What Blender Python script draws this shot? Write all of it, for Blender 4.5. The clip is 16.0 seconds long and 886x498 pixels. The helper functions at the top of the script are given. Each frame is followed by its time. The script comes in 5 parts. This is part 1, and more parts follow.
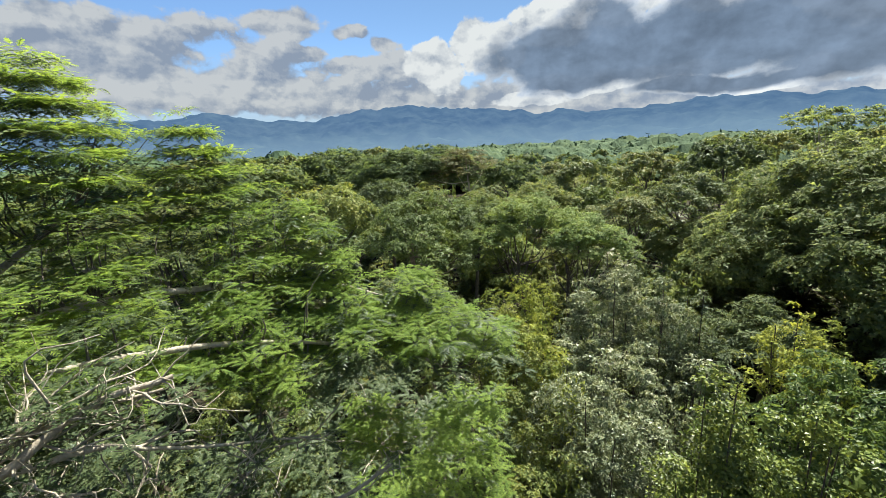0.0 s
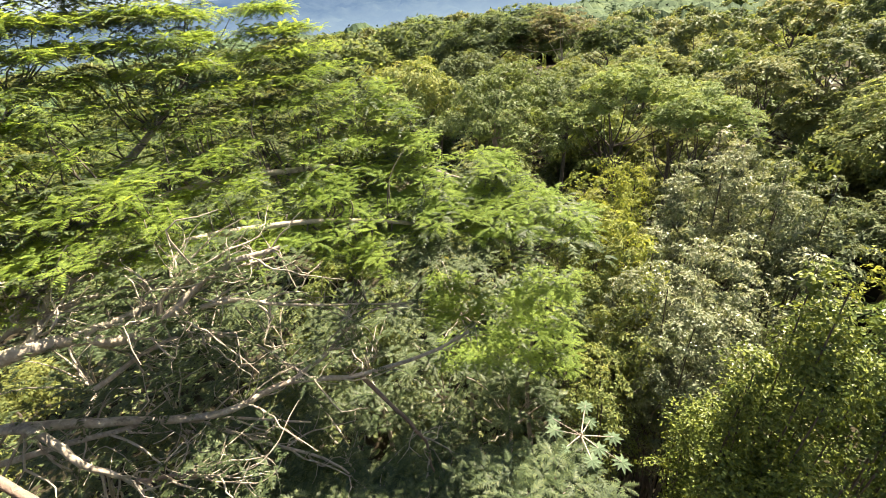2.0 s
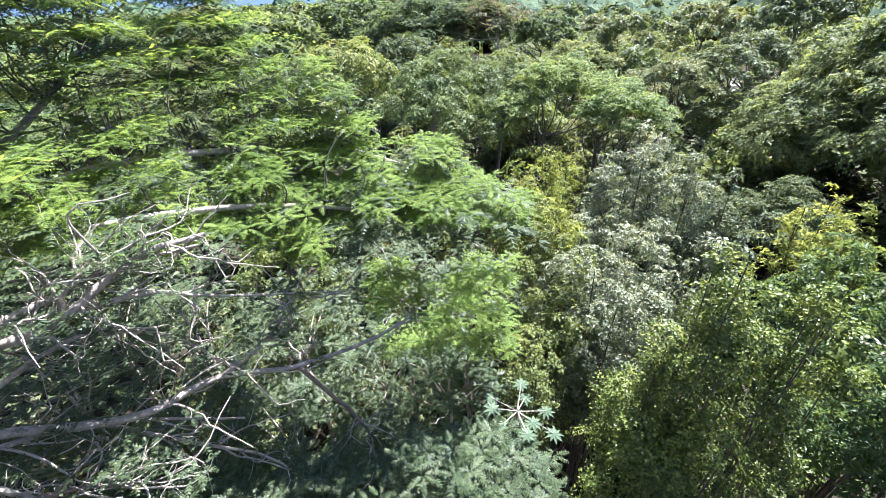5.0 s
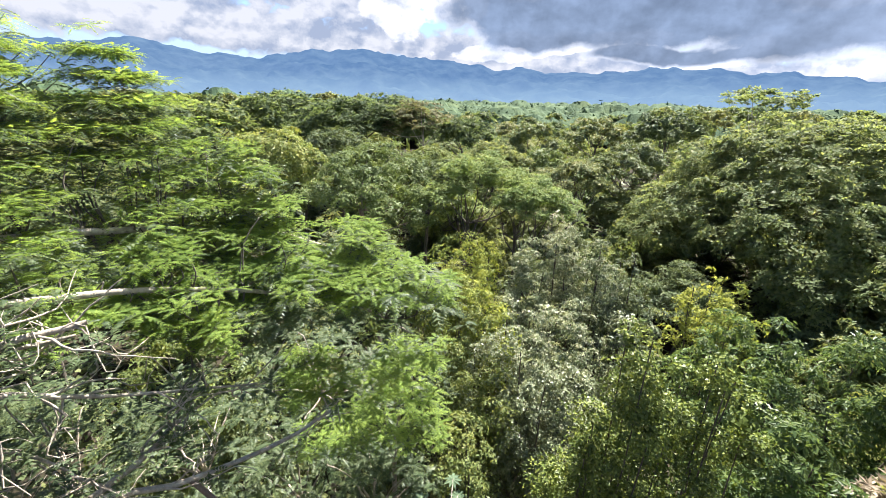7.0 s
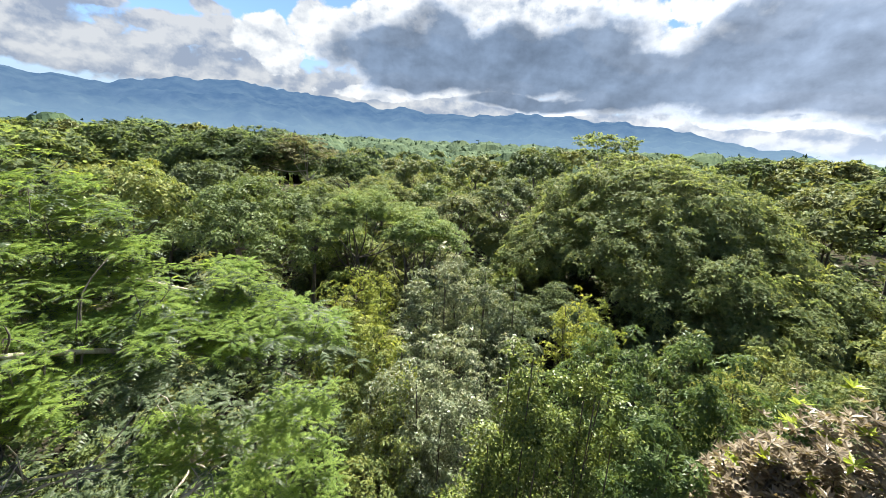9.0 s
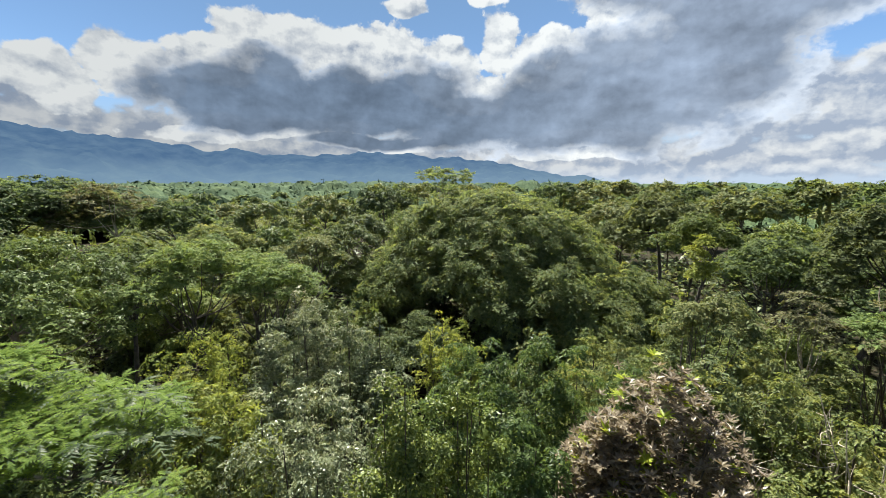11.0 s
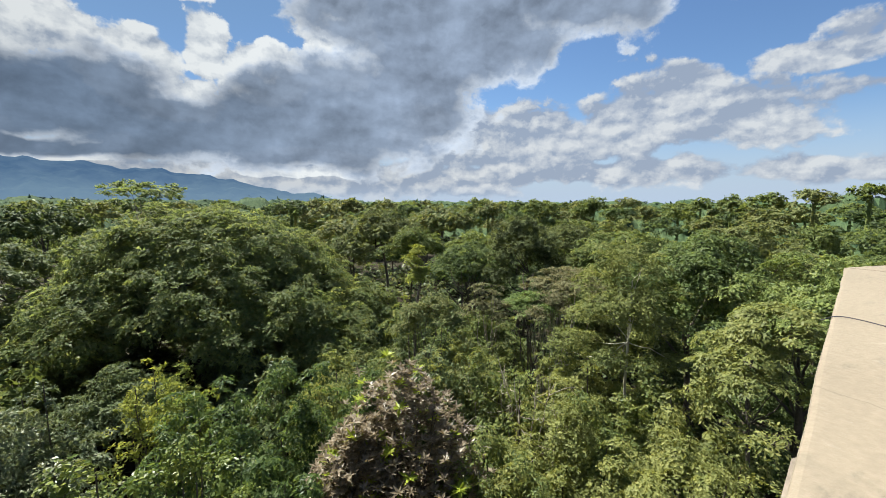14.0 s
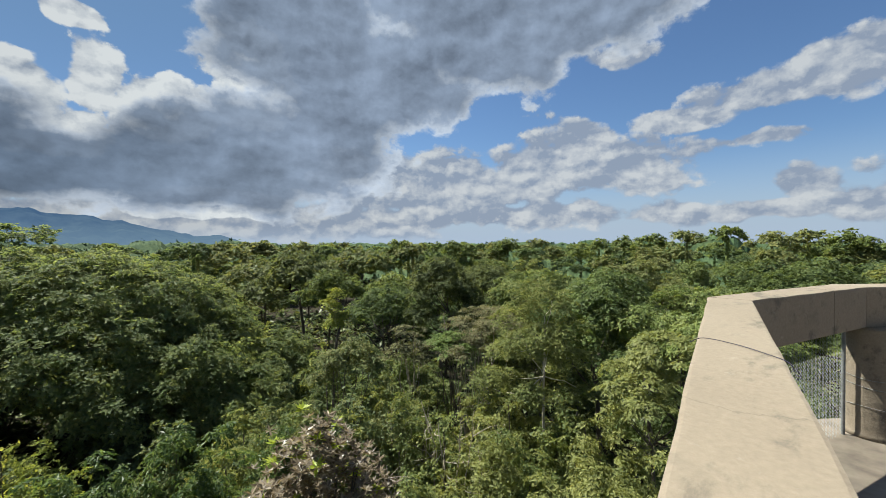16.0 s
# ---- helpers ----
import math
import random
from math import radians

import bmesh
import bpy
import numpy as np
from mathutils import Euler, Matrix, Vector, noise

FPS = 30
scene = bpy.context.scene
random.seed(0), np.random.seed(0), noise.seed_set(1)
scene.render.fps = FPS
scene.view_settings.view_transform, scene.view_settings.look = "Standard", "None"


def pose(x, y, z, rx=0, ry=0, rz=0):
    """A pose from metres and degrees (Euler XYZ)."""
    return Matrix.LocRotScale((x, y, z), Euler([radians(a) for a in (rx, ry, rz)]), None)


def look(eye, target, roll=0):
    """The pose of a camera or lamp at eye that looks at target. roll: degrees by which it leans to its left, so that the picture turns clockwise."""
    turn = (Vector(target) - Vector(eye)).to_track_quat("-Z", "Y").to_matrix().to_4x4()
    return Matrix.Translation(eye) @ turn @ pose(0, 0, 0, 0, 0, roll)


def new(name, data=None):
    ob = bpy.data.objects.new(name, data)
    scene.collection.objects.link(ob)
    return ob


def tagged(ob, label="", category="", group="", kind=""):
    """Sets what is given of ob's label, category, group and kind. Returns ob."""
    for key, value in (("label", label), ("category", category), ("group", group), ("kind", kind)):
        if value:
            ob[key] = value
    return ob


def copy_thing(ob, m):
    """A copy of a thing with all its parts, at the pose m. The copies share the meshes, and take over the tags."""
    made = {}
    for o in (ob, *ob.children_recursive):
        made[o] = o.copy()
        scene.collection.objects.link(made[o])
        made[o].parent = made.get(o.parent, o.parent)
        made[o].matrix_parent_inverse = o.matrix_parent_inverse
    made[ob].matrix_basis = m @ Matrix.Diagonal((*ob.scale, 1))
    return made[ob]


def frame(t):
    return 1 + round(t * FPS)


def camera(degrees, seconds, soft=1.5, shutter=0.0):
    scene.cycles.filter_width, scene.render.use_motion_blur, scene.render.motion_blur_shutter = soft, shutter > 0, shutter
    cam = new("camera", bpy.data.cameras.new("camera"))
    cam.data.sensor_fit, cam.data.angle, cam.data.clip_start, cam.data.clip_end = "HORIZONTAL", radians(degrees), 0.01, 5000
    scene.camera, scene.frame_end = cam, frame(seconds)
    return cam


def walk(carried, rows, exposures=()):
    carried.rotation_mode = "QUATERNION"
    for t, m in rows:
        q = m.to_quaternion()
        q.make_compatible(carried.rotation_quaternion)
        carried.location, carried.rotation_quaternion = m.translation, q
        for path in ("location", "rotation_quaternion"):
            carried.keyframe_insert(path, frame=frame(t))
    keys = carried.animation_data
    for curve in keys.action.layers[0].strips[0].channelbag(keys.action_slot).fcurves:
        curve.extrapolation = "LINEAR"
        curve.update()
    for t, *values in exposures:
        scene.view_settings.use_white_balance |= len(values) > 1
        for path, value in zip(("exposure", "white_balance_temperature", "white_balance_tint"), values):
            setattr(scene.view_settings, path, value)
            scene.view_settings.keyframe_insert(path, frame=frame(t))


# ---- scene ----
# ---- camera and walk ----
cam = camera(95.0, 16.0, soft=0.8)
# seconds, x, y, z, heading to the left of +y, pitch, roll
PATH = [
    (0.0, -0.076, -0.072, 14.506, 42.63, -13.94, -2.99),
    (0.5, -0.077, -0.068, 14.503, 44.45, -16.21, -3.67),
    (1.0, -0.079, -0.055, 14.502, 47.68, -19.92, -4.67),
    (1.5, -0.072, -0.020, 14.498, 52.35, -24.94, -6.01),
    (2.0, -0.053, -0.004, 14.493, 56.46, -29.29, -7.22),
    (2.5, -0.030, 0.029, 14.489, 59.73, -33.59, -8.16),
    (3.0, -0.034, 0.034, 14.485, 60.41, -36.99, -8.20),
    (3.5, -0.055, 0.045, 14.474, 58.41, -38.85, -7.38),
    (4.0, -0.064, 0.035, 14.470, 54.69, -38.32, -5.98),
    (4.5, -0.073, 0.007, 14.475, 50.51, -36.00, -4.25),
    (5.0, -0.068, -0.020, 14.475, 46.72, -31.88, -2.75),
    (5.2, -0.063, -0.022, 14.474, 45.30, -29.88, -2.13),
    (7.3, -0.032, 0.020, 14.417, 33.79, -19.41, 2.05),
    (7.5, -0.025, 0.022, 14.416, 32.52, -18.97, 2.34),
    (8.0, -0.012, 0.025, 14.414, 28.43, -17.60, 2.97),
    (8.5, 0.006, 0.026, 14.414, 24.02, -16.19, 3.34),
    (9.0, 0.022, 0.032, 14.414, 19.87, -14.72, 3.23),
    (9.2, 0.027, 0.034, 14.413, 18.06, -14.12, 3.15),
    (11.3, 0.050, 0.055, 14.390, -3.78, -8.69, -0.30),
    (11.5, 0.058, 0.049, 14.390, -6.17, -8.49, -0.47),
    (12.0, 0.104, 0.025, 14.395, -12.46, -8.36, -0.65),
    (12.5, 0.140, 0.014, 14.410, -19.08, -8.44, -0.57),
    (13.0, 0.134, 0.008, 14.416, -25.89, -8.37, -0.24),
    (13.5, 0.115, -0.008, 14.417, -32.31, -7.76, 0.15),
    (14.0, 0.082, -0.029, 14.416, -36.74, -6.59, 0.32),
    (14.5, 0.065, -0.039, 14.419, -40.26, -4.91, 0.27),
    (15.0, 0.062, -0.043, 14.421, -43.05, -3.13, 0.07),
    (15.5, 0.055, -0.054, 14.423, -45.56, -1.65, -0.13),
    (16.0, 0.046, -0.070, 14.421, -47.94, -0.71, -0.12),
]


def aim(x, y, z, heading, pitch, roll):
    a, b = radians(heading), radians(pitch)
    way = Vector((-math.sin(a) * math.cos(b), math.cos(a) * math.cos(b), math.sin(b)))
    return look((x, y, z), Vector((x, y, z)) + way, roll)


EXPOSURES = [
    (0.0, 1.83, 5950, 7),
    (1.2, 2.05, 6000, 5),
    (1.7, 2.38, 6400, 10),
    (2.4, 2.60, 7300, 21),
    (3.0, 2.64, 6600, 19),
    (3.6, 2.85, 5350, 20),
    (4.6, 2.80, 5000, 24),
    (5.2, 2.73, 5300, 25),
    (7.5, 2.38, 5850, 13),
    (9.0, 2.18, 5950, 10),
    (11.5, 1.67, 6000, 8),
    (12.5, 1.68, 6050, 8),
    (14.0, 1.53, 5900, 8),
    (16.0, 1.29, 5850, 7),
]
walk(cam, [(t, aim(*p)) for t, *p in PATH], EXPOSURES)

EYE = 14.5          # height that tree tops are given from
SUN_YAW, SUN_UP = 12.0, 56.0

# ---- sun and sky ----
sun_data = bpy.data.lights.new("sun", "SUN")
sun_data.energy, sun_data.angle, sun_data.color = 5.0, radians(0.6), (1.0, 0.91, 0.74)
sun = new("sun", sun_data)
sun_dir = Vector((-math.sin(radians(SUN_YAW)) * math.cos(radians(SUN_UP)),
                  math.cos(radians(SUN_YAW)) * math.cos(radians(SUN_UP)), math.sin(radians(SUN_UP))))
sun.matrix_world = look(sun_dir * 60 + Vector((0, 0, 20)), (0, 0, 20))


class Nodes:
    """Short hand for building node trees."""

    def __init__(self, tree):
        self.tree, self.nodes = tree, tree.nodes
        self.nodes.clear()

    def add(self, kind, **props):
        n = self.nodes.new(kind)
        for k, v in props.items():
            setattr(n, k, v)
        return n

    def wire(self, value, socket):
        if isinstance(value, bpy.types.NodeSocket):
            self.tree.links.new(value, socket)
        elif value is not None:
            socket.default_value = value

    def math(self, op, a, b=None, c=None, clamp=False):
        n = self.add("ShaderNodeMath", operation=op, use_clamp=clamp)
        for i, v in enumerate((a, b, c)):
            self.wire(v, n.inputs[i])
        return n.outputs[0]

    def vec(self, op, a, b=None, scale=None):
        n = self.add("ShaderNodeVectorMath", operation=op)
        self.wire(a, n.inputs[0])
        self.wire(b, n.inputs[1])
        if scale is not None:
            self.wire(scale, n.inputs["Scale"])
        return n.outputs["Value"] if op in ("LENGTH", "DOT_PRODUCT", "DISTANCE") else n.outputs[0]

    def smooth(self, x, lo, hi, a=0.0, b=1.0):
        n = self.add("ShaderNodeMapRange", interpolation_type="SMOOTHSTEP")
        for i, v in enumerate((x, lo, hi, a, b)):
            self.wire(v, n.inputs[i])
        return n.outputs[0]

    def noise(self, vector, scale, detail=4.0, rough=0.55, out="Factor"):
        n = self.add("ShaderNodeTexNoise")
        self.wire(vector, n.inputs["Vector"])
        n.inputs["Scale"].default_value, n.inputs["Detail"].default_value = scale, detail
        n.inputs["Roughness"].default_value = rough
        return n.outputs[0] if out == "Factor" else n.outputs[1]

    def mix(self, f, a, b, blend="MIX"):
        n = self.add("ShaderNodeMix", data_type="RGBA", blend_type=blend)
        self.wire(f, n.inputs[0])
        self.wire(a, n.inputs[6])
        self.wire(b, n.inputs[7])
        return n.outputs[2]

    def ramp(self, f, stops):
        n = self.add("ShaderNodeValToRGB")
        e = n.color_ramp.elements
        while len(e) < len(stops):
            e.new(0.5)
        for el, (p, c) in zip(e, stops):
            el.position, el.color = p, (*c, 1)
        self.wire(f, n.inputs[0])
        return n.outputs[0]


world = bpy.data.worlds.new("sky")
scene.world = world
world.use_nodes = True
g = Nodes(world.node_tree)
coord = g.add("ShaderNodeTexCoord").outputs["Generated"]
sep = g.add("ShaderNodeSeparateXYZ")
g.wire(g.vec("NORMALIZE", coord), sep.inputs[0])
dx, dy, dz = sep.outputs
yaw = g.math("MULTIPLY", g.math("ARCTAN2", g.math("MULTIPLY", dx, -1.0), dy), 180 / math.pi)
up = g.math("MULTIPLY", g.math("ARCSINE", dz), 180 / math.pi)
flat = g.add("ShaderNodeCombineXYZ")
g.wire(yaw, flat.inputs[0])
g.wire(up, flat.inputs[1])
flat = flat.outputs[0]
# the outlines of the cloud masses wander a little
warp = g.vec("SUBTRACT", g.noise(flat, 0.10, 3.0, 0.55, "Color"), (0.5, 0.5, 0.5))
p = g.vec("ADD", flat, g.vec("MULTIPLY", warp, (7.0, 3.6, 0.0)))


def clouds(blobs):
    """The nearness to the nearest of some elliptic cloud masses: heading, height, half-widths, all in degrees."""
    best = None
    for a, e, ra, re in blobs:
        q = g.vec("MULTIPLY", g.vec("SUBTRACT", p, (a, e, 0.0)), (1 / ra, 1 / re, 0.0))
        near = g.math("SUBTRACT", 1.0, g.vec("LENGTH", q))
        best = near if best is None else g.math("SMOOTH_MAX", best, near, 0.15)
    return best


def lumps(shift):
    """Heaped cloud: soft billows with small round heads on them."""
    v = g.vec("ADD", flat, (*shift, 0.0))
    soft = g.math("SUBTRACT", g.noise(g.vec("MULTIPLY", v, (0.8, 1.5, 1.0)), 0.17, 5.0, 0.5), 0.5)
    cells = g.add("ShaderNodeTexVoronoi", feature="SMOOTH_F1")
    cells.inputs["Scale"].default_value, cells.inputs["Detail"].default_value = 0.24, 2.5
    cells.inputs["Roughness"].default_value, cells.inputs["Smoothness"].default_value = 0.48, 0.4
    wander = g.vec("SCALE", g.vec("SUBTRACT", g.noise(v, 0.5, 4.0, 0.6, "Color"), (0.5, 0.5, 0.5)), None, 3.2)
    g.wire(g.vec("MULTIPLY", g.vec("ADD", v, wander), (0.9, 1.45, 1.0)), cells.inputs["Vector"])
    heads = g.math("SUBTRACT", 0.42, cells.outputs["Distance"])
    return g.math("ADD", g.math("MULTIPLY", soft, 1.15), g.math("MULTIPLY", heads, 0.42))


DARK = [(27, 10.0, 9, 3.6), (21, 12.0, 5, 4.0), (14, 10.5, 9, 4.4), (3, 10.5, 8, 5.0), (-4, 8.0, 10, 3.6), (-14, 8.6, 12, 4.4), (-24, 11.5, 12, 7.0), (-33, 15, 9, 8.5), (-42, 22, 10, 6.5),
        (-54, 26.5, 13, 6.5), (-68, 30, 15, 6.0), (-30, 26, 12, 9), (-45, 36, 26, 9), (8, 8.6, 6, 2.6), (20, 8.8, 7, 2.4), (9, 5.6, 9, 1.0), (24, 7.6, 8, 1.2)]
BRIGHT = [(42, 10.2, 3.4, 3.6), (37.5, 12.6, 2.6, 3.6), (33, 11.5, 3, 3.0), (28, 14, 5, 3.2), (19, 16.5, 9, 4.2), (9, 16.5, 8, 3.6), (0, 14.8, 6, 3.4), (-8, 17.3, 2.6, 4.0), (-14, 15.5, 6, 4.0),
          (-23, 20, 5, 7.0), (-4, 11.5, 6, 3.0), (20, 6.3, 6, 0.6), (7, 4.7, 6, 0.6), (31, 5.8, 6, 0.8), (-17, 3.9, 8, 0.9), (-6, 22.5, 2.6, 1.3), (4, 21.6, 3.0, 1.2)]
LIGHT = [(78, 11, 14, 4.5), (66, 9, 14, 3.8), (88, 20, 8, 4), (52, 6.5, 14, 2.4), (61, 15.4, 4.0, 1.6), (53, 14.2, 2.4, 0.9), (48, 13.2, 2.6, 1.0), (59, 12.3, 3.4, 0.9),
         (52, 10.4, 8, 1.3), (47, 10, 3, 2.6), (-40, 8.0, 9, 4.4), (-50, 8.5, 11, 4.4), (-62, 10.2, 9, 4.2), (-72, 9.5, 9, 3.0), (-66, 13, 4, 2.0), (-58, 4, 26, 1.8),
         (-78, 14.6, 5, 1.3), (-86, 16.2, 7, 1.9), (-97, 17.6, 9, 2.4), (-86, 11.2, 5, 1.0), (-89, 6.2, 2.2, 1.8), (-94, 4.2, 4, 1.8), (-85, 3.8, 9, 1.0), (-100, 5, 6, 3.0), (-72, 23, 4, 1.5), (10, 3.8, 34, 1.5),
         # the masses 45 degrees up and higher are unseen, added for fill light
         (-22, 2.4, 24, 1.8), (60, 50, 40, 12), (25, 6.0, 24, 2.0), (-20, 5.0, 20, 1.6), (150, 50, 50, 12), (-130, 45, 40, 10), (115, 14, 20, 6), (150, 12, 26, 6), (-140, 14, 24, 6), (-175, 20, 20, 5)]
heap = lumps((0.0, 0.0))
# relief: how the heap falls away from the sun's side
relief = g.math("SUBTRACT", heap, lumps((0.7, 0.9)))
thick = g.math("ADD", clouds(DARK), g.math("MULTIPLY_ADD", heap, 0.95, 0.30))
high = g.math("ADD", clouds(BRIGHT), g.math("MULTIPLY_ADD", heap, 1.15, 0.26))
thin = g.math("ADD", clouds(LIGHT), g.math("MULTIPLY_ADD", heap, 1.6, 0.46))
sunward = g.vec("DOT_PRODUCT", g.vec("NORMALIZE", coord), tuple(sun_dir))
glow = g.smooth(sunward, 0.45, 0.95)
left_dim = g.smooth(yaw, -60.0, 45.0, 0.92, 0.6)  # clouds dimmed to the left, offsetting the higher exposure there
right_side = g.smooth(yaw, 8.0, -36.0)
pale = g.mix(g.math("ADD", g.math("MULTIPLY", relief, 3.4), g.smooth(yaw, -40.0, 50.0, 0.35, 0.58), clamp=True), (0.165, 0.184, 0.218, 1), (0.345, 0.337, 0.320, 1))
pale = g.vec("SCALE", pale, None, left_dim)
white = g.mix(g.math("ADD", g.math("MULTIPLY", relief, 2.6), 0.80, clamp=True), (0.200, 0.222, 0.255, 1), (0.47, 0.46, 0.43, 1))
white = g.vec("SCALE", white, None, left_dim)
core = g.smooth(thick, 0.03, 0.36)
grey = g.mix(core, g.vec("SCALE", (0.285, 0.30, 0.32), None, left_dim), g.mix(right_side, (0.064, 0.081, 0.106, 1), (0.122, 0.141, 0.171, 1)))
grey = g.vec("SCALE", grey, None, g.math("ADD", g.math("MULTIPLY", relief, 0.8), g.smooth(g.noise(flat, 0.11, 4.0, 0.55), 0.32, 0.68, 0.84, 1.22)))
sky = g.add("ShaderNodeTexSky", sky_type="NISHITA", sun_disc=False)
sky.sun_elevation, sky.sun_rotation, sky.altitude = radians(SUN_UP), radians(-SUN_YAW), 0.0
sky.air_density, sky.dust_density, sky.ozone_density = 1.0, 0.15, 4.0
blue = g.vec("SCALE", sky.outputs[0], None, 0.05)
blue = g.mix(g.math("MULTIPLY", glow, 0.9), blue, (0.080, 0.130, 0.200, 1))
haze = g.smooth(up, 0.0, 13.0, 0.9, 0.0)
total = g.mix(haze, blue, g.vec("SCALE", (0.215, 0.245, 0.285), None, g.smooth(yaw, -60.0, 45.0, 1.0, 0.72)))
total = g.mix(g.smooth(thin, -0.04, 0.30, 0.0, 0.95), total, pale)
total = g.mix(g.smooth(high, -0.03, 0.15), total, white)
total = g.mix(g.smooth(thick, -0.09, 0.13, 0.0, 0.97), total, grey)
total = g.mix(g.smooth(up, -0.5, 3.0, 0.5, 0.0), total, (0.22, 0.26, 0.31, 1))
bg = g.add("ShaderNodeBackground")
g.wire(total, bg.inputs[0])
bg.inputs[1].default_value = 0.82  # the cloud and haze values are set to suit
out = g.add("ShaderNodeOutputWorld")
g.wire(bg.outputs[0], out.inputs[0])


# ---- materials ----
def material(name):
    m = bpy.data.materials.new(name)
    m.use_nodes = True
    return m, Nodes(m.node_tree)


def finish(n, shader, height=None):
    n.wire(shader, n.add("ShaderNodeOutputMaterial").inputs[0])


def leaf_material(name, dark, mid, pale, rough=0.42, through_light=0.35, spec=0.5, odd=None, spray=0.0):
    """Leaves: colour varies leaf by leaf and in patches; light also shines through them. With spray, a blade stands
    for a sprig: it is parted into single leaves (so many to a metre) with gaps between them."""
    m, n = material(name)
    geo = n.add("ShaderNodeNewGeometry")
    place = n.add("ShaderNodeTexCoord").outputs["Object"]
    patch = n.noise(place, 0.7, 3.0)
    whole = n.add("ShaderNodeObjectInfo").outputs["Random"]
    one, normal, gap = geo.outputs["Random Per Island"], None, None
    if spray:
        cell = n.add("ShaderNodeTexVoronoi")
        cell.inputs["Scale"].default_value = spray
        n.wire(place, cell.inputs["Vector"])
        hue = n.add("ShaderNodeSeparateColor")
        n.wire(cell.outputs["Color"], hue.inputs[0])
        one = n.math("ADD", n.math("MULTIPLY", one, 0.35), n.math("MULTIPLY", hue.outputs[0], 0.65))
        tilt = n.vec("SCALE", n.vec("SUBTRACT", cell.outputs["Color"], (0.5, 0.5, 0.5)), None, 0.95)
        normal = n.vec("NORMALIZE", n.vec("ADD", geo.outputs["Normal"], tilt))
        gap = n.math("GREATER_THAN", cell.outputs["Distance"], 0.58)
    f = n.math("ADD", n.math("MULTIPLY", one, 0.48), n.math("MULTIPLY", patch, 0.62))
    f = n.math("SUBTRACT", n.math("ADD", f, n.math("MULTIPLY", whole, 0.42 if spray else 0.08)), 0.25 if spray else 0.06)
    stops = [(0.15, dark), (0.55, mid), (0.95, pale)]
    if odd:
        stops = [(0.12, dark), (0.5, mid), (0.86, pale), (0.97, odd)]
    col = n.ramp(f, stops)
    b = n.add("ShaderNodeBsdfPrincipled")
    n.wire(col, b.inputs["Base Color"])
    b.inputs["Roughness"].default_value = rough + (0.1 if spray else 0.04)
    b.inputs["Specular IOR Level"].default_value = spec * (0.2 if spray else 0.34)
    t = n.add("ShaderNodeBsdfTranslucent")
    n.wire(n.mix(1.0, col, (1.35, 1.25, 0.7, 1), "MULTIPLY"), t.inputs[0])
    if normal is not None:
        n.wire(normal, b.inputs["Normal"])
        n.wire(normal, t.inputs["Normal"])
    s = n.add("ShaderNodeMixShader")
    s.inputs[0].default_value = min(0.6, through_light * 1.3)
    n.wire(b.outputs[0], s.inputs[1])
    n.wire(t.outputs[0], s.inputs[2])
    shader = s.outputs[0]
    if gap is not None:
        h = n.add("ShaderNodeMixShader")
        n.wire(gap, h.inputs[0])
        n.wire(shader, h.inputs[1])
        n.wire(n.add("ShaderNodeBsdfTransparent").outputs[0], h.inputs[2])
        shader = h.outputs[0]
    finish(n, shader)
    return m


def bark_material(name, dark, light, scale=9.0):
    """Bark: long ridges, blotches, pale lichen spots and dark knots."""
    m, n = material(name)
    place = n.add("ShaderNodeTexCoord").outputs["Object"]
    a = n.noise(n.vec("MULTIPLY", place, (1.0, 1.0, 0.35)), scale, 6.0, 0.65)
    b2 = n.noise(place, 2.6, 4.0)
    col = n.ramp(n.math("ADD", n.math("MULTIPLY", a, 0.55), n.math("MULTIPLY", b2, 0.45)), [(0.32, dark), (0.62, light)])
    spots = n.smooth(n.noise(place, 13.0, 5.0, 0.7), 0.56, 0.64)
    col = n.mix(n.math("MULTIPLY", spots, 0.55), col, (*[min(0.6, c * 1.35 + 0.03) for c in light], 1))
    knots = n.smooth(n.noise(place, 7.0, 3.0, 0.6), 0.62, 0.70)
    col = n.mix(n.math("MULTIPLY", knots, 0.6), col, (*[c * 0.6 for c in dark], 1))
    b = n.add("ShaderNodeBsdfPrincipled")
    n.wire(col, b.inputs["Base Color"])
    b.inputs["Roughness"].default_value = 0.85
    bump = n.add("ShaderNodeBump")
    bump.inputs["Strength"].default_value, bump.inputs["Distance"].default_value = 0.8, 0.02
    n.wire(n.math("ADD", a, n.math("MULTIPLY", spots, 0.25)), bump.inputs["Height"])
    n.wire(bump.outputs[0], b.inputs["Normal"])
    finish(n, b.outputs[0])
    return m


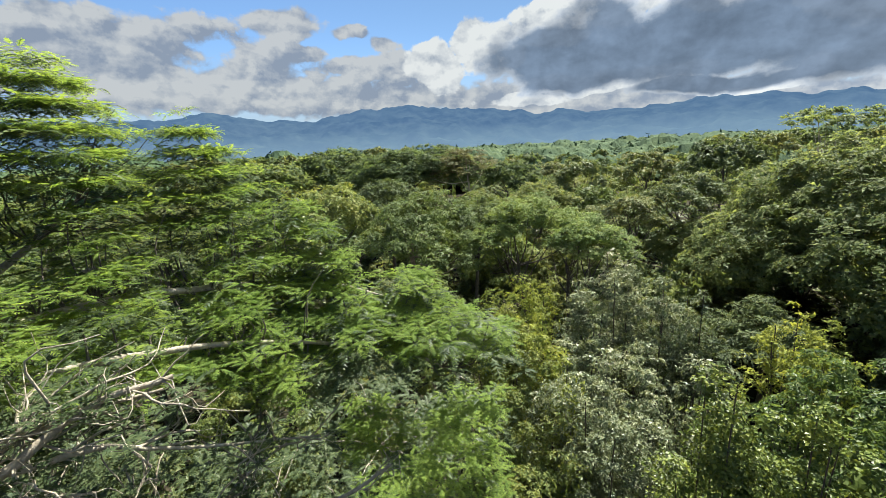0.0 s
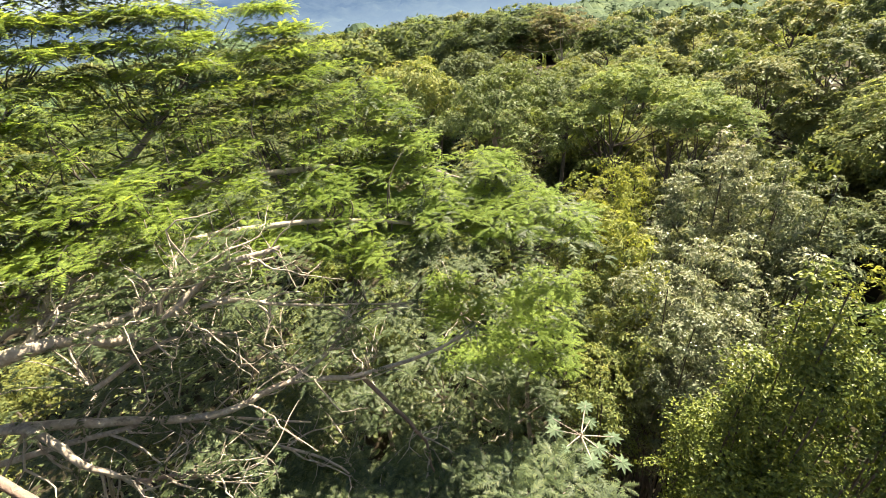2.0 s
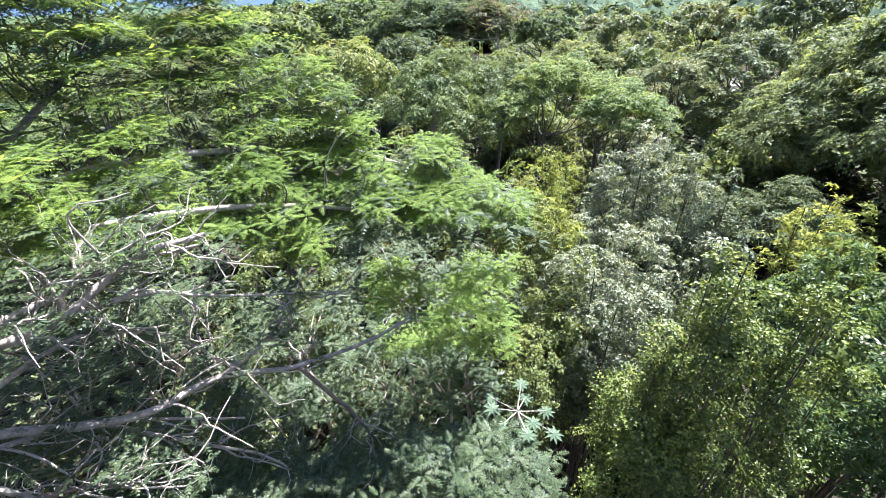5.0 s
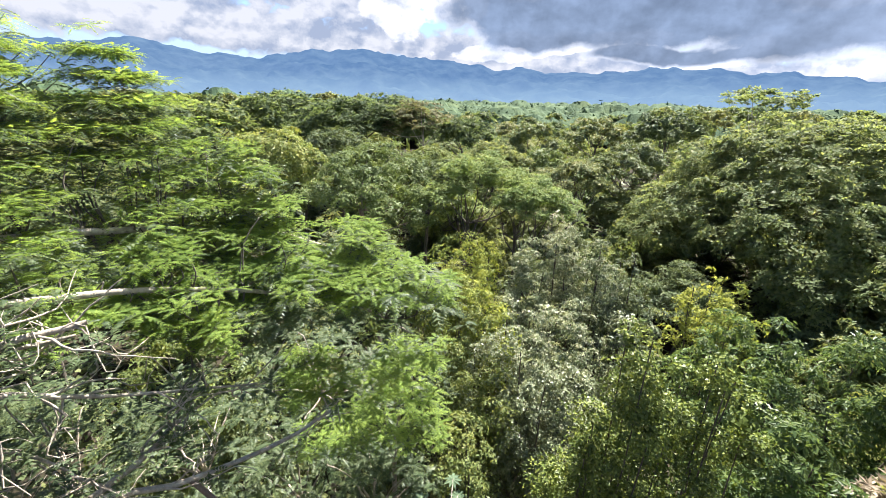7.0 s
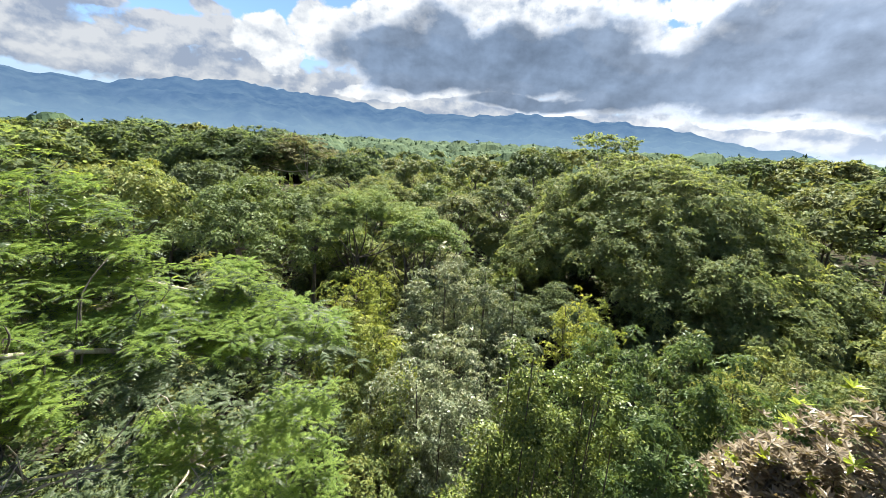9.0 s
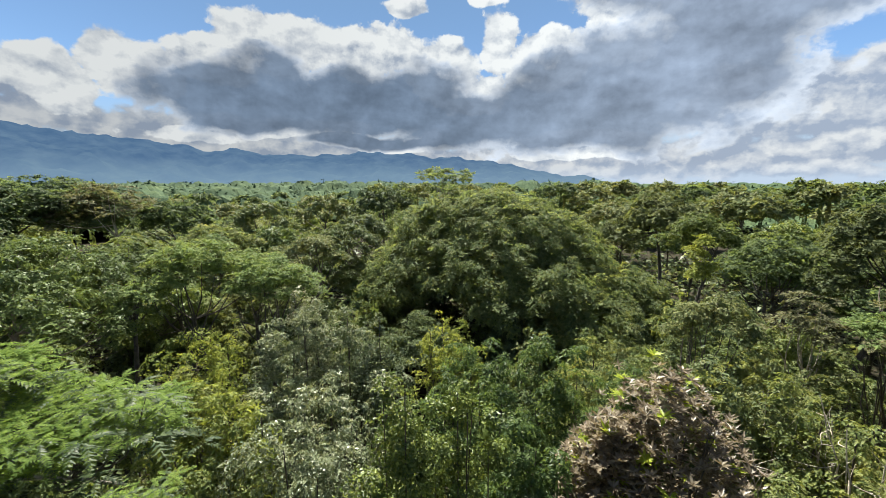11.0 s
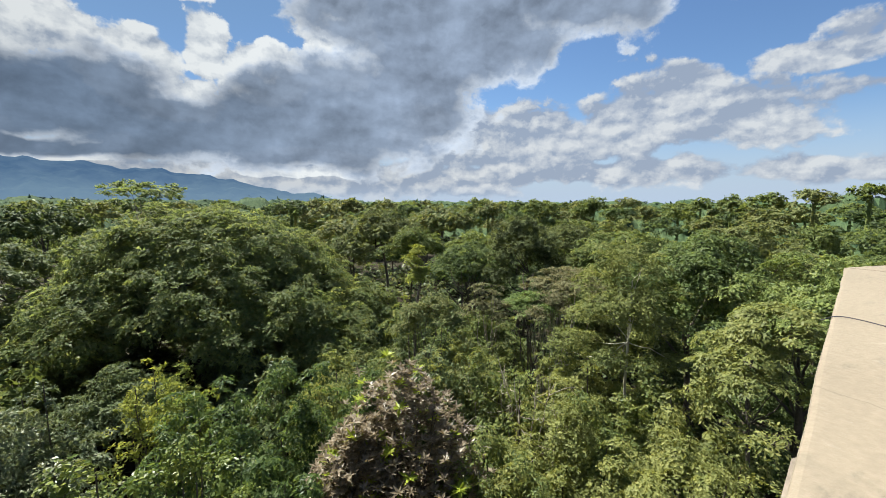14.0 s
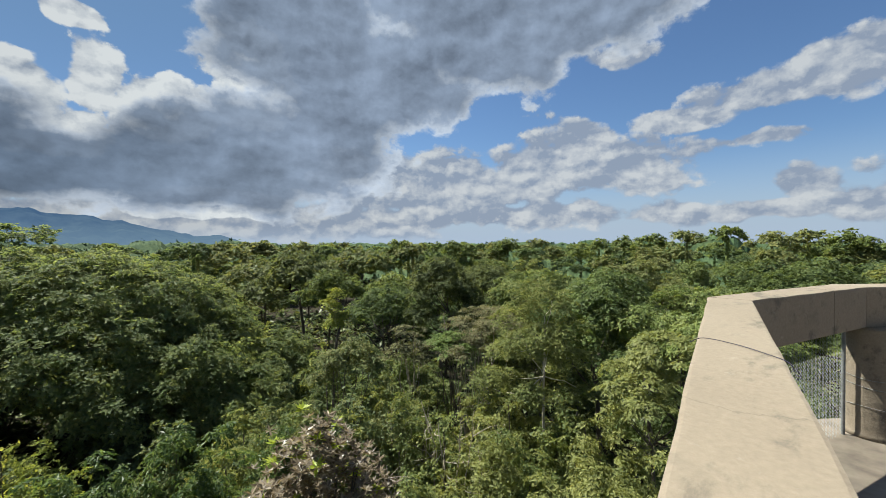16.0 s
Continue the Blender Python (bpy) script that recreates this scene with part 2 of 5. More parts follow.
LEAF = {  # name, three tones, roughness, light let through, gloss
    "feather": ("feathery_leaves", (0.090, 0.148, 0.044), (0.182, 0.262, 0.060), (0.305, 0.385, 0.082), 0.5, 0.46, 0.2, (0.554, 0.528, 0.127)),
    # ferny: saplings' own tone; on the big tree, shade painted by colour
    "ferny": ("blue_green_and_shaded_fronds", (0.034, 0.054, 0.030), (0.076, 0.107, 0.048), (0.156, 0.183, 0.080), 0.42, 0.32, 0.6),
    "glossy": ("glossy_dark_leaves", (0.076, 0.109, 0.042), (0.154, 0.202, 0.063), (0.311, 0.322, 0.096), 0.33, 0.30, 0.7),
    "layer": ("bright_layered_leaves", (0.086, 0.129, 0.048), (0.173, 0.233, 0.077), (0.311, 0.346, 0.107), 0.42, 0.34, 0.5),
    "dome": ("dull_green_leaves", (0.067, 0.100, 0.050), (0.142, 0.186, 0.080), (0.252, 0.270, 0.108), 0.40, 0.46, 0.5),
    "mid": ("mid_green_leaves", (0.072, 0.101, 0.039), (0.144, 0.182, 0.061), (0.271, 0.280, 0.084), 0.40, 0.34, 0.5),
    "yellow": ("yellow_green_leaves", (0.089, 0.120, 0.031), (0.179, 0.220, 0.050), (0.326, 0.345, 0.078), 0.42, 0.37, 0.5),
    "pale": ("pale_yellowish_leaves", (0.102, 0.128, 0.047), (0.191, 0.214, 0.071), (0.323, 0.326, 0.115), 0.45, 0.34, 0.5),
    "olive": ("olive_leaves", (0.069, 0.088, 0.040), (0.137, 0.158, 0.064), (0.226, 0.238, 0.094), 0.5, 0.32, 0.4),
    "brown": ("drying_brownish_leaves", (0.086, 0.092, 0.054), (0.147, 0.148, 0.080), (0.226, 0.212, 0.118), 0.55, 0.27, 0.35),
    "silver": ("greyish_shiny_leaves", (0.066, 0.090, 0.048), (0.150, 0.180, 0.095), (0.320, 0.335, 0.215), 0.28, 0.24, 1.1, (0.420, 0.36, 0.330)),
    "vine": ("bright_vine_leaves", (0.036, 0.054, 0.015), (0.098, 0.134, 0.028), (0.245, 0.275, 0.054), 0.34, 0.22, 0.7),
    "lush": ("lush_green_leaves", (0.036, 0.060, 0.026), (0.074, 0.118, 0.040), (0.168, 0.215, 0.060), 0.35, 0.4, 0.6),
    "purple": ("purple_brown_leaves", (0.070, 0.056, 0.040), (0.180, 0.145, 0.098), (0.370, 0.315, 0.230), 0.28, 0.28, 0.9),
    "tips": ("young_lime_leaves", (0.168, 0.22, 0.024), (0.263, 0.32, 0.035), (0.357, 0.40, 0.059), 0.35, 0.27, 0.5),
    "shade": ("undergrowth_leaves", (0.057, 0.082, 0.041), (0.111, 0.143, 0.060), (0.216, 0.219, 0.082), 0.4, 0.28, 0.5),
    "parasol": ("big_parasol_leaves", (0.06, 0.095, 0.055), (0.10, 0.145, 0.085), (0.15, 0.20, 0.12), 0.45, 0.25, 0.4),
}
MADE = {}


def leafy(kind, d=0.0):
    """The leaf material of a kind for foliage at a distance: whole leaves near by, sprigs farther off."""
    spray = 0.0 if d < 12 else 16.0 if d < 16.5 else 12.0 if d < 24 else 8.0 if d < 36 else 5.6 if d < 50 else 3.8 if d < 84 else 2.2
    key = (kind, spray)
    if key not in MADE:
        MADE[key] = leaf_material(*LEAF[kind], **(dict(spray=spray) if spray else {}))
    return MADE[key]


M_FEATHER, M_FERNY, M_PURPLE, M_TIPS, M_SHADE, M_PARASOL = [leafy(k) for k in ("feather", "ferny", "purple", "tips", "shade", "parasol")]
M_BARK = bark_material("grey_brown_bark", (0.14, 0.115, 0.085), (0.44, 0.385, 0.30), 16.0)
M_REDBARK = bark_material("reddish_brown_bark", (0.10, 0.07, 0.052), (0.27, 0.20, 0.15), 18.0)
M_DARKBARK = bark_material("dark_bark", (0.032, 0.026, 0.020), (0.10, 0.082, 0.062))
M_PALEBARK = bark_material("pale_bark", (0.30, 0.27, 0.20), (0.50, 0.46, 0.36))


def concrete_material():
    m, n = material("weathered_concrete")
    place = n.add("ShaderNodeTexCoord").outputs["Object"]
    big = n.noise(place, 1.3, 5.0, 0.6)
    grain = n.noise(place, 60.0, 4.0, 0.7)
    streak = n.noise(n.vec("MULTIPLY", place, (3.0, 7.0, 5.0)), 1.1, 6.0, 0.7)
    f = n.math("ADD", n.math("MULTIPLY", big, 0.5), n.math("MULTIPLY", grain, 0.5))
    col = n.ramp(f, [(0.28, (0.155, 0.125, 0.091)), (0.5, (0.205, 0.169, 0.122)), (0.72, (0.253, 0.213, 0.158))])
    stain = n.smooth(streak, 0.54, 0.68)
    col = n.mix(n.math("MULTIPLY", stain, 0.75), col, (0.083, 0.072, 0.054, 1))
    damp = n.smooth(n.noise(place, 2.6, 7.0, 0.68), 0.53, 0.70)
    col = n.mix(n.math("MULTIPLY", damp, 0.6), col, (0.079, 0.069, 0.054, 1))
    pale = n.smooth(n.noise(place, 17.0, 4.0, 0.7), 0.62, 0.74)
    col = n.mix(n.math("MULTIPLY", pale, 0.35), col, (0.318, 0.287, 0.234, 1))
    crack = n.add("ShaderNodeTexVoronoi", feature="DISTANCE_TO_EDGE")
    crack.inputs["Scale"].default_value = 2.1
    n.wire(n.vec("ADD", place, n.vec("SCALE", n.noise(place, 6.0, 5.0, 0.6, "Color"), None, 0.22)), crack.inputs["Vector"])
    split = n.math("MULTIPLY", n.smooth(crack.outputs["Distance"], 0.010, 0.003), n.smooth(n.noise(place, 1.7, 2.0), 0.50, 0.60))
    col = n.mix(n.math("MULTIPLY", split, 0.3), col, (0.045, 0.038, 0.031, 1))
    b = n.add("ShaderNodeBsdfPrincipled")
    n.wire(col, b.inputs["Base Color"])
    b.inputs["Roughness"].default_value = 0.9
    bump = n.add("ShaderNodeBump")
    bump.inputs["Strength"].default_value, bump.inputs["Distance"].default_value = 0.5, 0.004
    n.wire(n.math("ADD", grain, n.math("MULTIPLY", big, 2.0)), bump.inputs["Height"])
    n.wire(bump.outputs[0], b.inputs["Normal"])
    finish(n, b.outputs[0])
    return m


M_CONCRETE = concrete_material()


def plain_material(name, color, rough, metal=0.0, vary=0.25, scale=30.0):
    m, n = material(name)
    place = n.add("ShaderNodeTexCoord").outputs["Object"]
    f = n.noise(place, scale, 4.0)
    lo, hi = [tuple(min(1, c * k) for c in color) for k in (1 - vary, 1 + vary)]
    b = n.add("ShaderNodeBsdfPrincipled")
    n.wire(n.ramp(f, [(0.3, lo), (0.7, hi)]), b.inputs["Base Color"])
    b.inputs["Roughness"].default_value, b.inputs["Metallic"].default_value = rough, metal
    b.inputs["Specular IOR Level"].default_value = 0.5 if rough < 0.9 else 0.05
    finish(n, b.outputs[0])
    return m


M_FLOOR = plain_material("dirty_floor_concrete", (0.185, 0.158, 0.126), 0.92, 0.0, 0.3, 6.0)
M_STEEL = plain_material("galvanised_steel", (0.22, 0.225, 0.22), 0.6, 0.4)
M_CLOTH = plain_material("cream_cloth", (0.302, 0.281, 0.244), 0.9, 0.0, 0.06)
M_BRAID = plain_material("purple_grey_braid", (0.029, 0.024, 0.040), 0.8, 0.0, 0.7, 220.0)
M_SOIL = plain_material("leaf_litter_soil", (0.03, 0.026, 0.017), 0.95, 0.0, 0.5, 1.5)


def woods_material():
    m, n = material("far_woods_canopy")
    geo = n.add("ShaderNodeNewGeometry")
    place = geo.outputs["Position"]
    a = n.noise(place, 0.10, 2.0)
    b2 = n.noise(place, 0.9, 4.0, 0.7)
    f = n.math("ADD", n.math("MULTIPLY", a, 0.65), n.math("MULTIPLY", b2, 0.4))
    col = n.ramp(f, [(0.32, (0.022, 0.044, 0.022)), (0.5, (0.040, 0.068, 0.032)), (0.68, (0.075, 0.105, 0.044))])
    b = n.add("ShaderNodeBsdfPrincipled")
    n.wire(col, b.inputs["Base Color"])
    b.inputs["Roughness"].default_value, b.inputs["Specular IOR Level"].default_value = 0.9, 0.1
    bump = n.add("ShaderNodeBump")
    bump.inputs["Strength"].default_value, bump.inputs["Distance"].default_value = 0.4, 0.6
    n.wire(b2, bump.inputs["Height"])
    n.wire(bump.outputs[0], b.inputs["Normal"])
    finish(n, b.outputs[0])
    return m


M_WOODS = woods_material()


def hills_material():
    """A far backdrop: wooded slopes, four kilometres of blue haze painted in as glow."""
    m, n = material("hills_with_painted_haze")
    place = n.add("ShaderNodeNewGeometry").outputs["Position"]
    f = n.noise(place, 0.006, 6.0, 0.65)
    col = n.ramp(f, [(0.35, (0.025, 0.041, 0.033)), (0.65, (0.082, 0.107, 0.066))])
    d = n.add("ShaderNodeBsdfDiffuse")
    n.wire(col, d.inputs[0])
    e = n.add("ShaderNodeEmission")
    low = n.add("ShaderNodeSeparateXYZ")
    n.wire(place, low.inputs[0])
    # haze is palest at the foot: a height gradient in the emission colour
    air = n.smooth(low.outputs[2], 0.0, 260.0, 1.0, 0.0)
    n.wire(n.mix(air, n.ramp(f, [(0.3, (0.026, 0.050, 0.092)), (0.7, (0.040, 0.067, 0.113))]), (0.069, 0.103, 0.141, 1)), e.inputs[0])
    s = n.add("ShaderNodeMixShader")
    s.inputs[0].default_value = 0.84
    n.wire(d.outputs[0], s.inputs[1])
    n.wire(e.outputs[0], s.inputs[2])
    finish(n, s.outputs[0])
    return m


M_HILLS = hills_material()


# ---- mesh builders ----
def quad_mesh(name, verts, quads, mat, smooth=False):
    """A mesh from arrays of corners and of faces, all with four corners or all with three."""
    verts, quads = np.asarray(verts, np.float32).reshape(-1, 3), np.asarray(quads, np.int32)
    corners = quads.shape[-1]
    quads = quads.reshape(-1, corners)
    me = bpy.data.meshes.new(name)
    me.vertices.add(len(verts))
    me.vertices.foreach_set("co", verts.ravel())
    me.loops.add(quads.size)
    me.loops.foreach_set("vertex_index", quads.ravel())
    me.polygons.add(len(quads))
    me.polygons.foreach_set("loop_start", np.arange(0, quads.size, corners, dtype=np.int32))
    me.polygons.foreach_set("use_smooth", np.full(len(quads), smooth))
    me.update(calc_edges=True)
    me.materials.append(mat)
    return me


def part(name, me, parent, label=""):
    ob = new(name, me)
    ob.parent = parent
    if label:
        ob["label"] = label
    return ob


def bm_mesh(name, bm, mat, smooth=False):
    me = bpy.data.meshes.new(name)
    bm.to_mesh(me)
    bm.free()
    me.polygons.foreach_set("use_smooth", np.full(len(me.polygons), smooth))
    me.materials.append(mat)
    return me


def unit(a):
    return a / (np.linalg.norm(a, axis=-1, keepdims=True) + 1e-9)


def leaves(at, way, face, length, width, fold=0.12):
    """One folded, pointed leaf for each row: base, axis, normal, length, width."""
    way = unit(way)
    side = unit(np.cross(way, face))
    face = unit(np.cross(side, way))
    length, width = np.broadcast_to(length, len(at))[:, None], np.broadcast_to(width, len(at))[:, None]
    mid = at + way * length * 0.42
    lift = face * width * fold
    v = np.stack([at, mid + side * width * 0.5 + lift, at + way * length - lift * 0.6, mid - side * width * 0.5 + lift], 1)
    q = np.arange(len(at) * 4).reshape(-1, 4)
    return v.reshape(-1, 3), q


def spear_leaves(at, way, face, length, width):
    """Leaves too far off to show a fold: one pointed blade each."""
    way = unit(way)
    side = unit(np.cross(way, face))
    length, width = np.broadcast_to(length, len(at))[:, None], np.broadcast_to(width, len(at))[:, None]
    v = np.stack([at - side * width * 0.5, at + side * width * 0.5, at + way * length], 1)
    return v.reshape(-1, 3), np.arange(len(at) * 3).reshape(-1, 3)


def halves(piece):
    """The same faces cut into triangles."""
    v, q = piece
    return v, np.vstack([q[:, [0, 1, 2]], q[:, [0, 2, 3]]])


def tube(points, radii, sides=7):
    """A tapered tube along a polyline."""
    pts = np.asarray(points, float)
    n = len(pts)
    way = unit(np.gradient(pts, axis=0))
    ref = np.where(np.abs(way[:, 2:3]) > 0.85, [[1.0, 0, 0]], [[0, 0, 1.0]])
    a = unit(np.cross(way, ref))
    b = np.cross(way, a)
    ang = np.linspace(0, 2 * np.pi, sides, endpoint=False)
    r = np.asarray(radii, float).reshape(-1, 1, 1)
    v = pts[:, None] + r * (a[:, None] * np.cos(ang)[None, :, None] + b[:, None] * np.sin(ang)[None, :, None])
    i, j = np.meshgrid(np.arange(n - 1), np.arange(sides), indexing="ij")
    k = (j + 1) % sides
    q = np.stack([i * sides + j, i * sides + k, (i + 1) * sides + k, (i + 1) * sides + j], -1).reshape(-1, 4)
    return v.reshape(-1, 3), q


def smooth_line(points, steps, rng=None, wobble=0.0):
    """A Catmull-Rom line through control points, with a little wander."""
    p = np.asarray(points, float)
    p = np.vstack([2 * p[0] - p[1], p, 2 * p[-1] - p[-2]])
    out = []
    for i in range(1, len(p) - 2):
        t = np.linspace(0, 1, steps, endpoint=False)[:, None]
        out.append(0.5 * (2 * p[i] + (p[i + 1] - p[i - 1]) * t + (2 * p[i - 1] - 5 * p[i] + 4 * p[i + 1] - p[i + 2]) * t**2
                          + (3 * p[i] - p[i - 1] - 3 * p[i + 1] + p[i + 2]) * t**3))
    out = np.vstack(out + [p[-2:-1]])
    if rng is not None and wobble:
        d = rng.normal(0, wobble, out.shape)
        d[0] = 0
        out = out + d
    return out


def joined(pieces):
    vs, qs, base = [], [], 0
    for v, q in pieces:
        vs.append(v)
        qs.append(np.asarray(q) + base)
        base += len(v)
    return np.vstack(vs), np.vstack(qs)


def ball(centre, radii, rng, rings=5, sides=8, rough=0.18):
    """A lumpy closed shell inside a leaf clump: the twigs and leaves too dense to see into."""
    th = np.linspace(0.15, np.pi - 0.15, rings)[:, None]
    ph = np.linspace(0, 2 * np.pi, sides, endpoint=False)[None]
    d = np.stack([np.sin(th) * np.cos(ph), np.sin(th) * np.sin(ph), np.cos(th) * np.ones_like(ph)], -1)
    v = np.asarray(centre) + d * np.asarray(radii) * (1 + rng.normal(0, rough, d.shape[:2]))[..., None]
    i, j = np.meshgrid(np.arange(rings - 1), np.arange(sides), indexing="ij")
    k = (j + 1) % sides
    q = np.stack([i * sides + j, (i + 1) * sides + j, (i + 1) * sides + k, i * sides + k], -1).reshape(-1, 4)
    return v.reshape(-1, 3), q


def dome_centres(rng, n, radius, height, power=2.0, hollow=0.0, jitter=0.12):
    """Clump centres over a domed crown whose top is at z = 0."""
    r = radius * np.sqrt(hollow + (1 - hollow) * (np.arange(n) + 0.5) / n)
    a = np.arange(n) * 2.39996 + rng.random() * 6
    z = -height * (r / radius) ** power
    c = np.stack([r * np.cos(a), r * np.sin(a), z], 1)
    return c + rng.normal(0, jitter * radius, (n, 3)) * np.array([0.7, 0.7, 0.8])


def tree_frame(rng, centres, height, trunk_r, bottom=0.35, limbs=7, sides=7, lean=0.0):
    """A trunk from the ground with limbs towards some of the clumps; z = 0 is the crown's top, the ground is at -height."""
    top = np.array([rng.normal(0, 0.4), rng.normal(0, 0.4), -height * bottom])
    trunk = smooth_line([(lean, 0, -height - 0.3), (lean * 0.5 + rng.normal(0, .2), rng.normal(0, .2), -height * (1 + bottom) / 2), top], 4, rng, 0.03)
    pieces = [tube(trunk, np.linspace(trunk_r * 1.25, trunk_r * 0.7, len(trunk)), sides)]
    pick = rng.choice(len(centres), min(limbs, len(centres)), replace=False)
    for k in pick:
        start = trunk[-1 - rng.integers(0, 2)]
        end = centres[k] - np.array([0, 0, 0.1])
        mid = (start + end) / 2 + np.array([0, 0, -0.08 * np.linalg.norm(end - start)]) + rng.normal(0, 0.15, 3)
        line = smooth_line([start, mid, end], 4, rng, 0.02)
        pieces.append(tube(line, np.linspace(trunk_r * 0.38, trunk_r * 0.08, len(line)), max(4, sides - 2)))
    return joined(pieces)


def boughs(rng, radius, height, power, n):
    """The large leaf masses of a crown, uneven in size and height; the crown's top is near z = 0."""
    a = np.arange(n) * 2.39996 + rng.random() * 6 + rng.normal(0, 0.35, n)
    r = radius * (0.86 * np.sqrt((np.arange(n) + 0.35) / n) + rng.normal(0, 0.06, n)).clip(0, 0.9)
    size = radius * rng.uniform(0.26, 0.46, n) * (1.25 - 0.5 * r / radius)
    z = -height * (r / radius) ** power - rng.random(n) ** 2 * 0.22 * height
    return np.stack([r * np.cos(a), r * np.sin(a), z - 0.45 * size], 1), size


def bough_pads(rng, c, size, pad, flat, fill=1.25, up=0.6, low=-0.3, gaps=0.1):
    """Small leaf pads over the upper and outer sides of the boughs: their centres, the way they face, and their radii."""
    out_c, out_n, out_r = [], [], []
    for centre, s in zip(c, size):
        m = max(8, int(fill * 2.4 * (s / pad) ** 2))
        k = np.arange(m) + rng.random(m) * 0.8
        z = 1 - (1 - low) * k / m
        a = k * 2.39996 + rng.random() * 6
        d = np.stack([np.sqrt(1 - z * z) * np.cos(a), np.sqrt(1 - z * z) * np.sin(a), z], 1)
        d = unit(d + rng.normal(0, 0.09, d.shape))
        lump = np.array([noise.noise(Vector(centre + v * s) * (0.5 / pad)) for v in d])
        keep = lump > -0.62 + 1.5 * gaps * rng.random(m) + gaps
        d, lump = d[keep], lump[keep]
        out_c.append(centre + d * s * (0.90 + 0.34 * lump + rng.normal(0, 0.05, len(d)))[:, None] * np.array([1, 1, flat]))
        out_n.append(unit(unit(d / np.array([1, 1, flat])) * (1 - up) + np.array([0, 0, up]) + rng.normal(0, 0.16, d.shape)))
        out_r.append(pad * (0.55 + 0.8 * rng.random(len(d))))
    out_c, out_n, out_r = np.vstack(out_c), np.vstack(out_n), np.concatenate(out_r)
    # nothing under another bough's heart
    hid = np.zeros(len(out_c), bool)
    for centre, s in zip(c, size):
        hid |= (((out_c - centre) / (s * 0.66 * np.array([1, 1, flat]))) ** 2).sum(1) < 1
    return out_c[~hid], out_n[~hid], out_r[~hid]


def umbrella(rng, c, nrm, r, cover, leaf, wide, dome=0.4, droop=0.25, ruffle=0.3, far=True):
    """Leaves over domed pads, overlapping like shingles and facing the way the pad faces: lit above, dark below."""
    each = np.maximum(5, cover * math.pi * r**2 / (leaf * leaf * wide * 0.5 * (1.0 if far else 1.7))).astype(int)
    which = np.repeat(np.arange(len(c)), each)
    n = len(which)
    a, q = rng.random(n) * 2 * np.pi, np.sqrt(rng.random(n))
    ph = rng.random((len(c), 2)) * 6.3
    q = q * (0.86 + 0.22 * np.sin(3 * a + ph[which, 0]) + 0.14 * np.sin(5 * a + ph[which, 1]))
    e1 = unit(np.cross(nrm, np.array([0.31, 0.95, 0.02])))
    e2 = np.cross(nrm, e1)
    radial = e1[which] * np.cos(a)[:, None] + e2[which] * np.sin(a)[:, None]
    rr = r[which]
    at = c[which] + radial * (q * rr)[:, None] - nrm[which] * (dome * rr * q * q)[:, None] + rng.normal(0, 0.07, (n, 3)) * rr[:, None]
    face = nrm[which] + radial * (1.6 * dome * q)[:, None] + rng.normal(0, ruffle, (n, 3))
    way = radial + rng.normal(0, 0.6, (n, 3)) - np.array([0, 0, droop])
    way = way - unit(face) * (way * unit(face)).sum(1, keepdims=True) * 0.8
    size = 0.6 + 0.7 * rng.random(n)
    at = at - unit(way) * (0.4 * leaf * size)[:, None]
    return (spear_leaves if far else leaves)(at, way, face, leaf * size, leaf * wide * size)


def make_tree(name, label, seed, radius, height, tree_h, mat, n_boughs, pad, cover, leaf_l, leaf_w, bark=M_DARKBARK, power=2.0,
              flat=0.65, droop=0.25, limbs=7, trunk_r=0.22, group="", core=0.72, category="tree", lean=0.0, bottom=0.3, gaps=0.12, up=0.6, dome=0.4, fill=1.25, low=-0.3):
    """A tree as one thing: trunk with limbs, and a crown of leafy boughs. Its origin is the crown's top."""
    rng = np.random.default_rng(seed)
    b, size = boughs(rng, radius, height, power, n_boughs)
    c, nrm, r = bough_pads(rng, b, size, pad, flat, fill, up, low, gaps)
    top = np.sort(c[:, 2])[-max(1, len(c) // 60)] + 0.3 * pad
    b[:, 2] -= top
    c[:, 2] -= top
    pieces = [umbrella(rng, c, nrm, r, cover, leaf_l, leaf_w / leaf_l, dome, droop)]
    if core:
        for k in range(n_boughs):
            pieces.append(halves(ball(b[k] - [0, 0, 0.14 * size[k]], size[k] * core * np.array([1, 1, flat]), rng, 5, 9)))
    ob = new(name)
    part("trunk", quad_mesh("trunk", *tree_frame(rng, np.vstack([b, c[::9]]), tree_h, trunk_r, limbs=limbs, lean=lean, bottom=bottom), bark, True), ob)
    part("crown", quad_mesh("crown", *joined(pieces), mat), ob)
    return tagged(ob, label, category, group)


def spot(yaw_deg, d, top=0.0):
    a = radians(yaw_deg)
    return (-math.sin(a) * d, math.cos(a) * d, EYE + top)


# ---- ground ----
def build_ground():
    rings = np.concatenate([[0.0], np.geomspace(4, 4900, 60)])
    a = np.linspace(0, 2 * np.pi, 96, endpoint=False)
    v = np.stack([rings[:, None] * np.cos(a), rings[:, None] * np.sin(a), np.zeros((len(rings), len(a)))], -1)
    near = (rings[:, None] < 200) & (rings[:, None] > 0)
    v[..., 2] = np.where(near, 0.25 * np.sin(v[..., 0] * 0.21) * np.cos(v[..., 1] * 0.17), 0)
    i, j = np.meshgrid(np.arange(len(rings) - 1), np.arange(len(a)), indexing="ij")
    k = (j + 1) % len(a)
    q = np.stack([i * len(a) + j, (i + 1) * len(a) + j, (i + 1) * len(a) + k, i * len(a) + k], -1)
    return tagged(new("ground", quad_mesh("ground", v, q, M_SOIL, True)), "flat forest floor of dark soil and leaf litter", "ground", kind="structure")


build_ground()

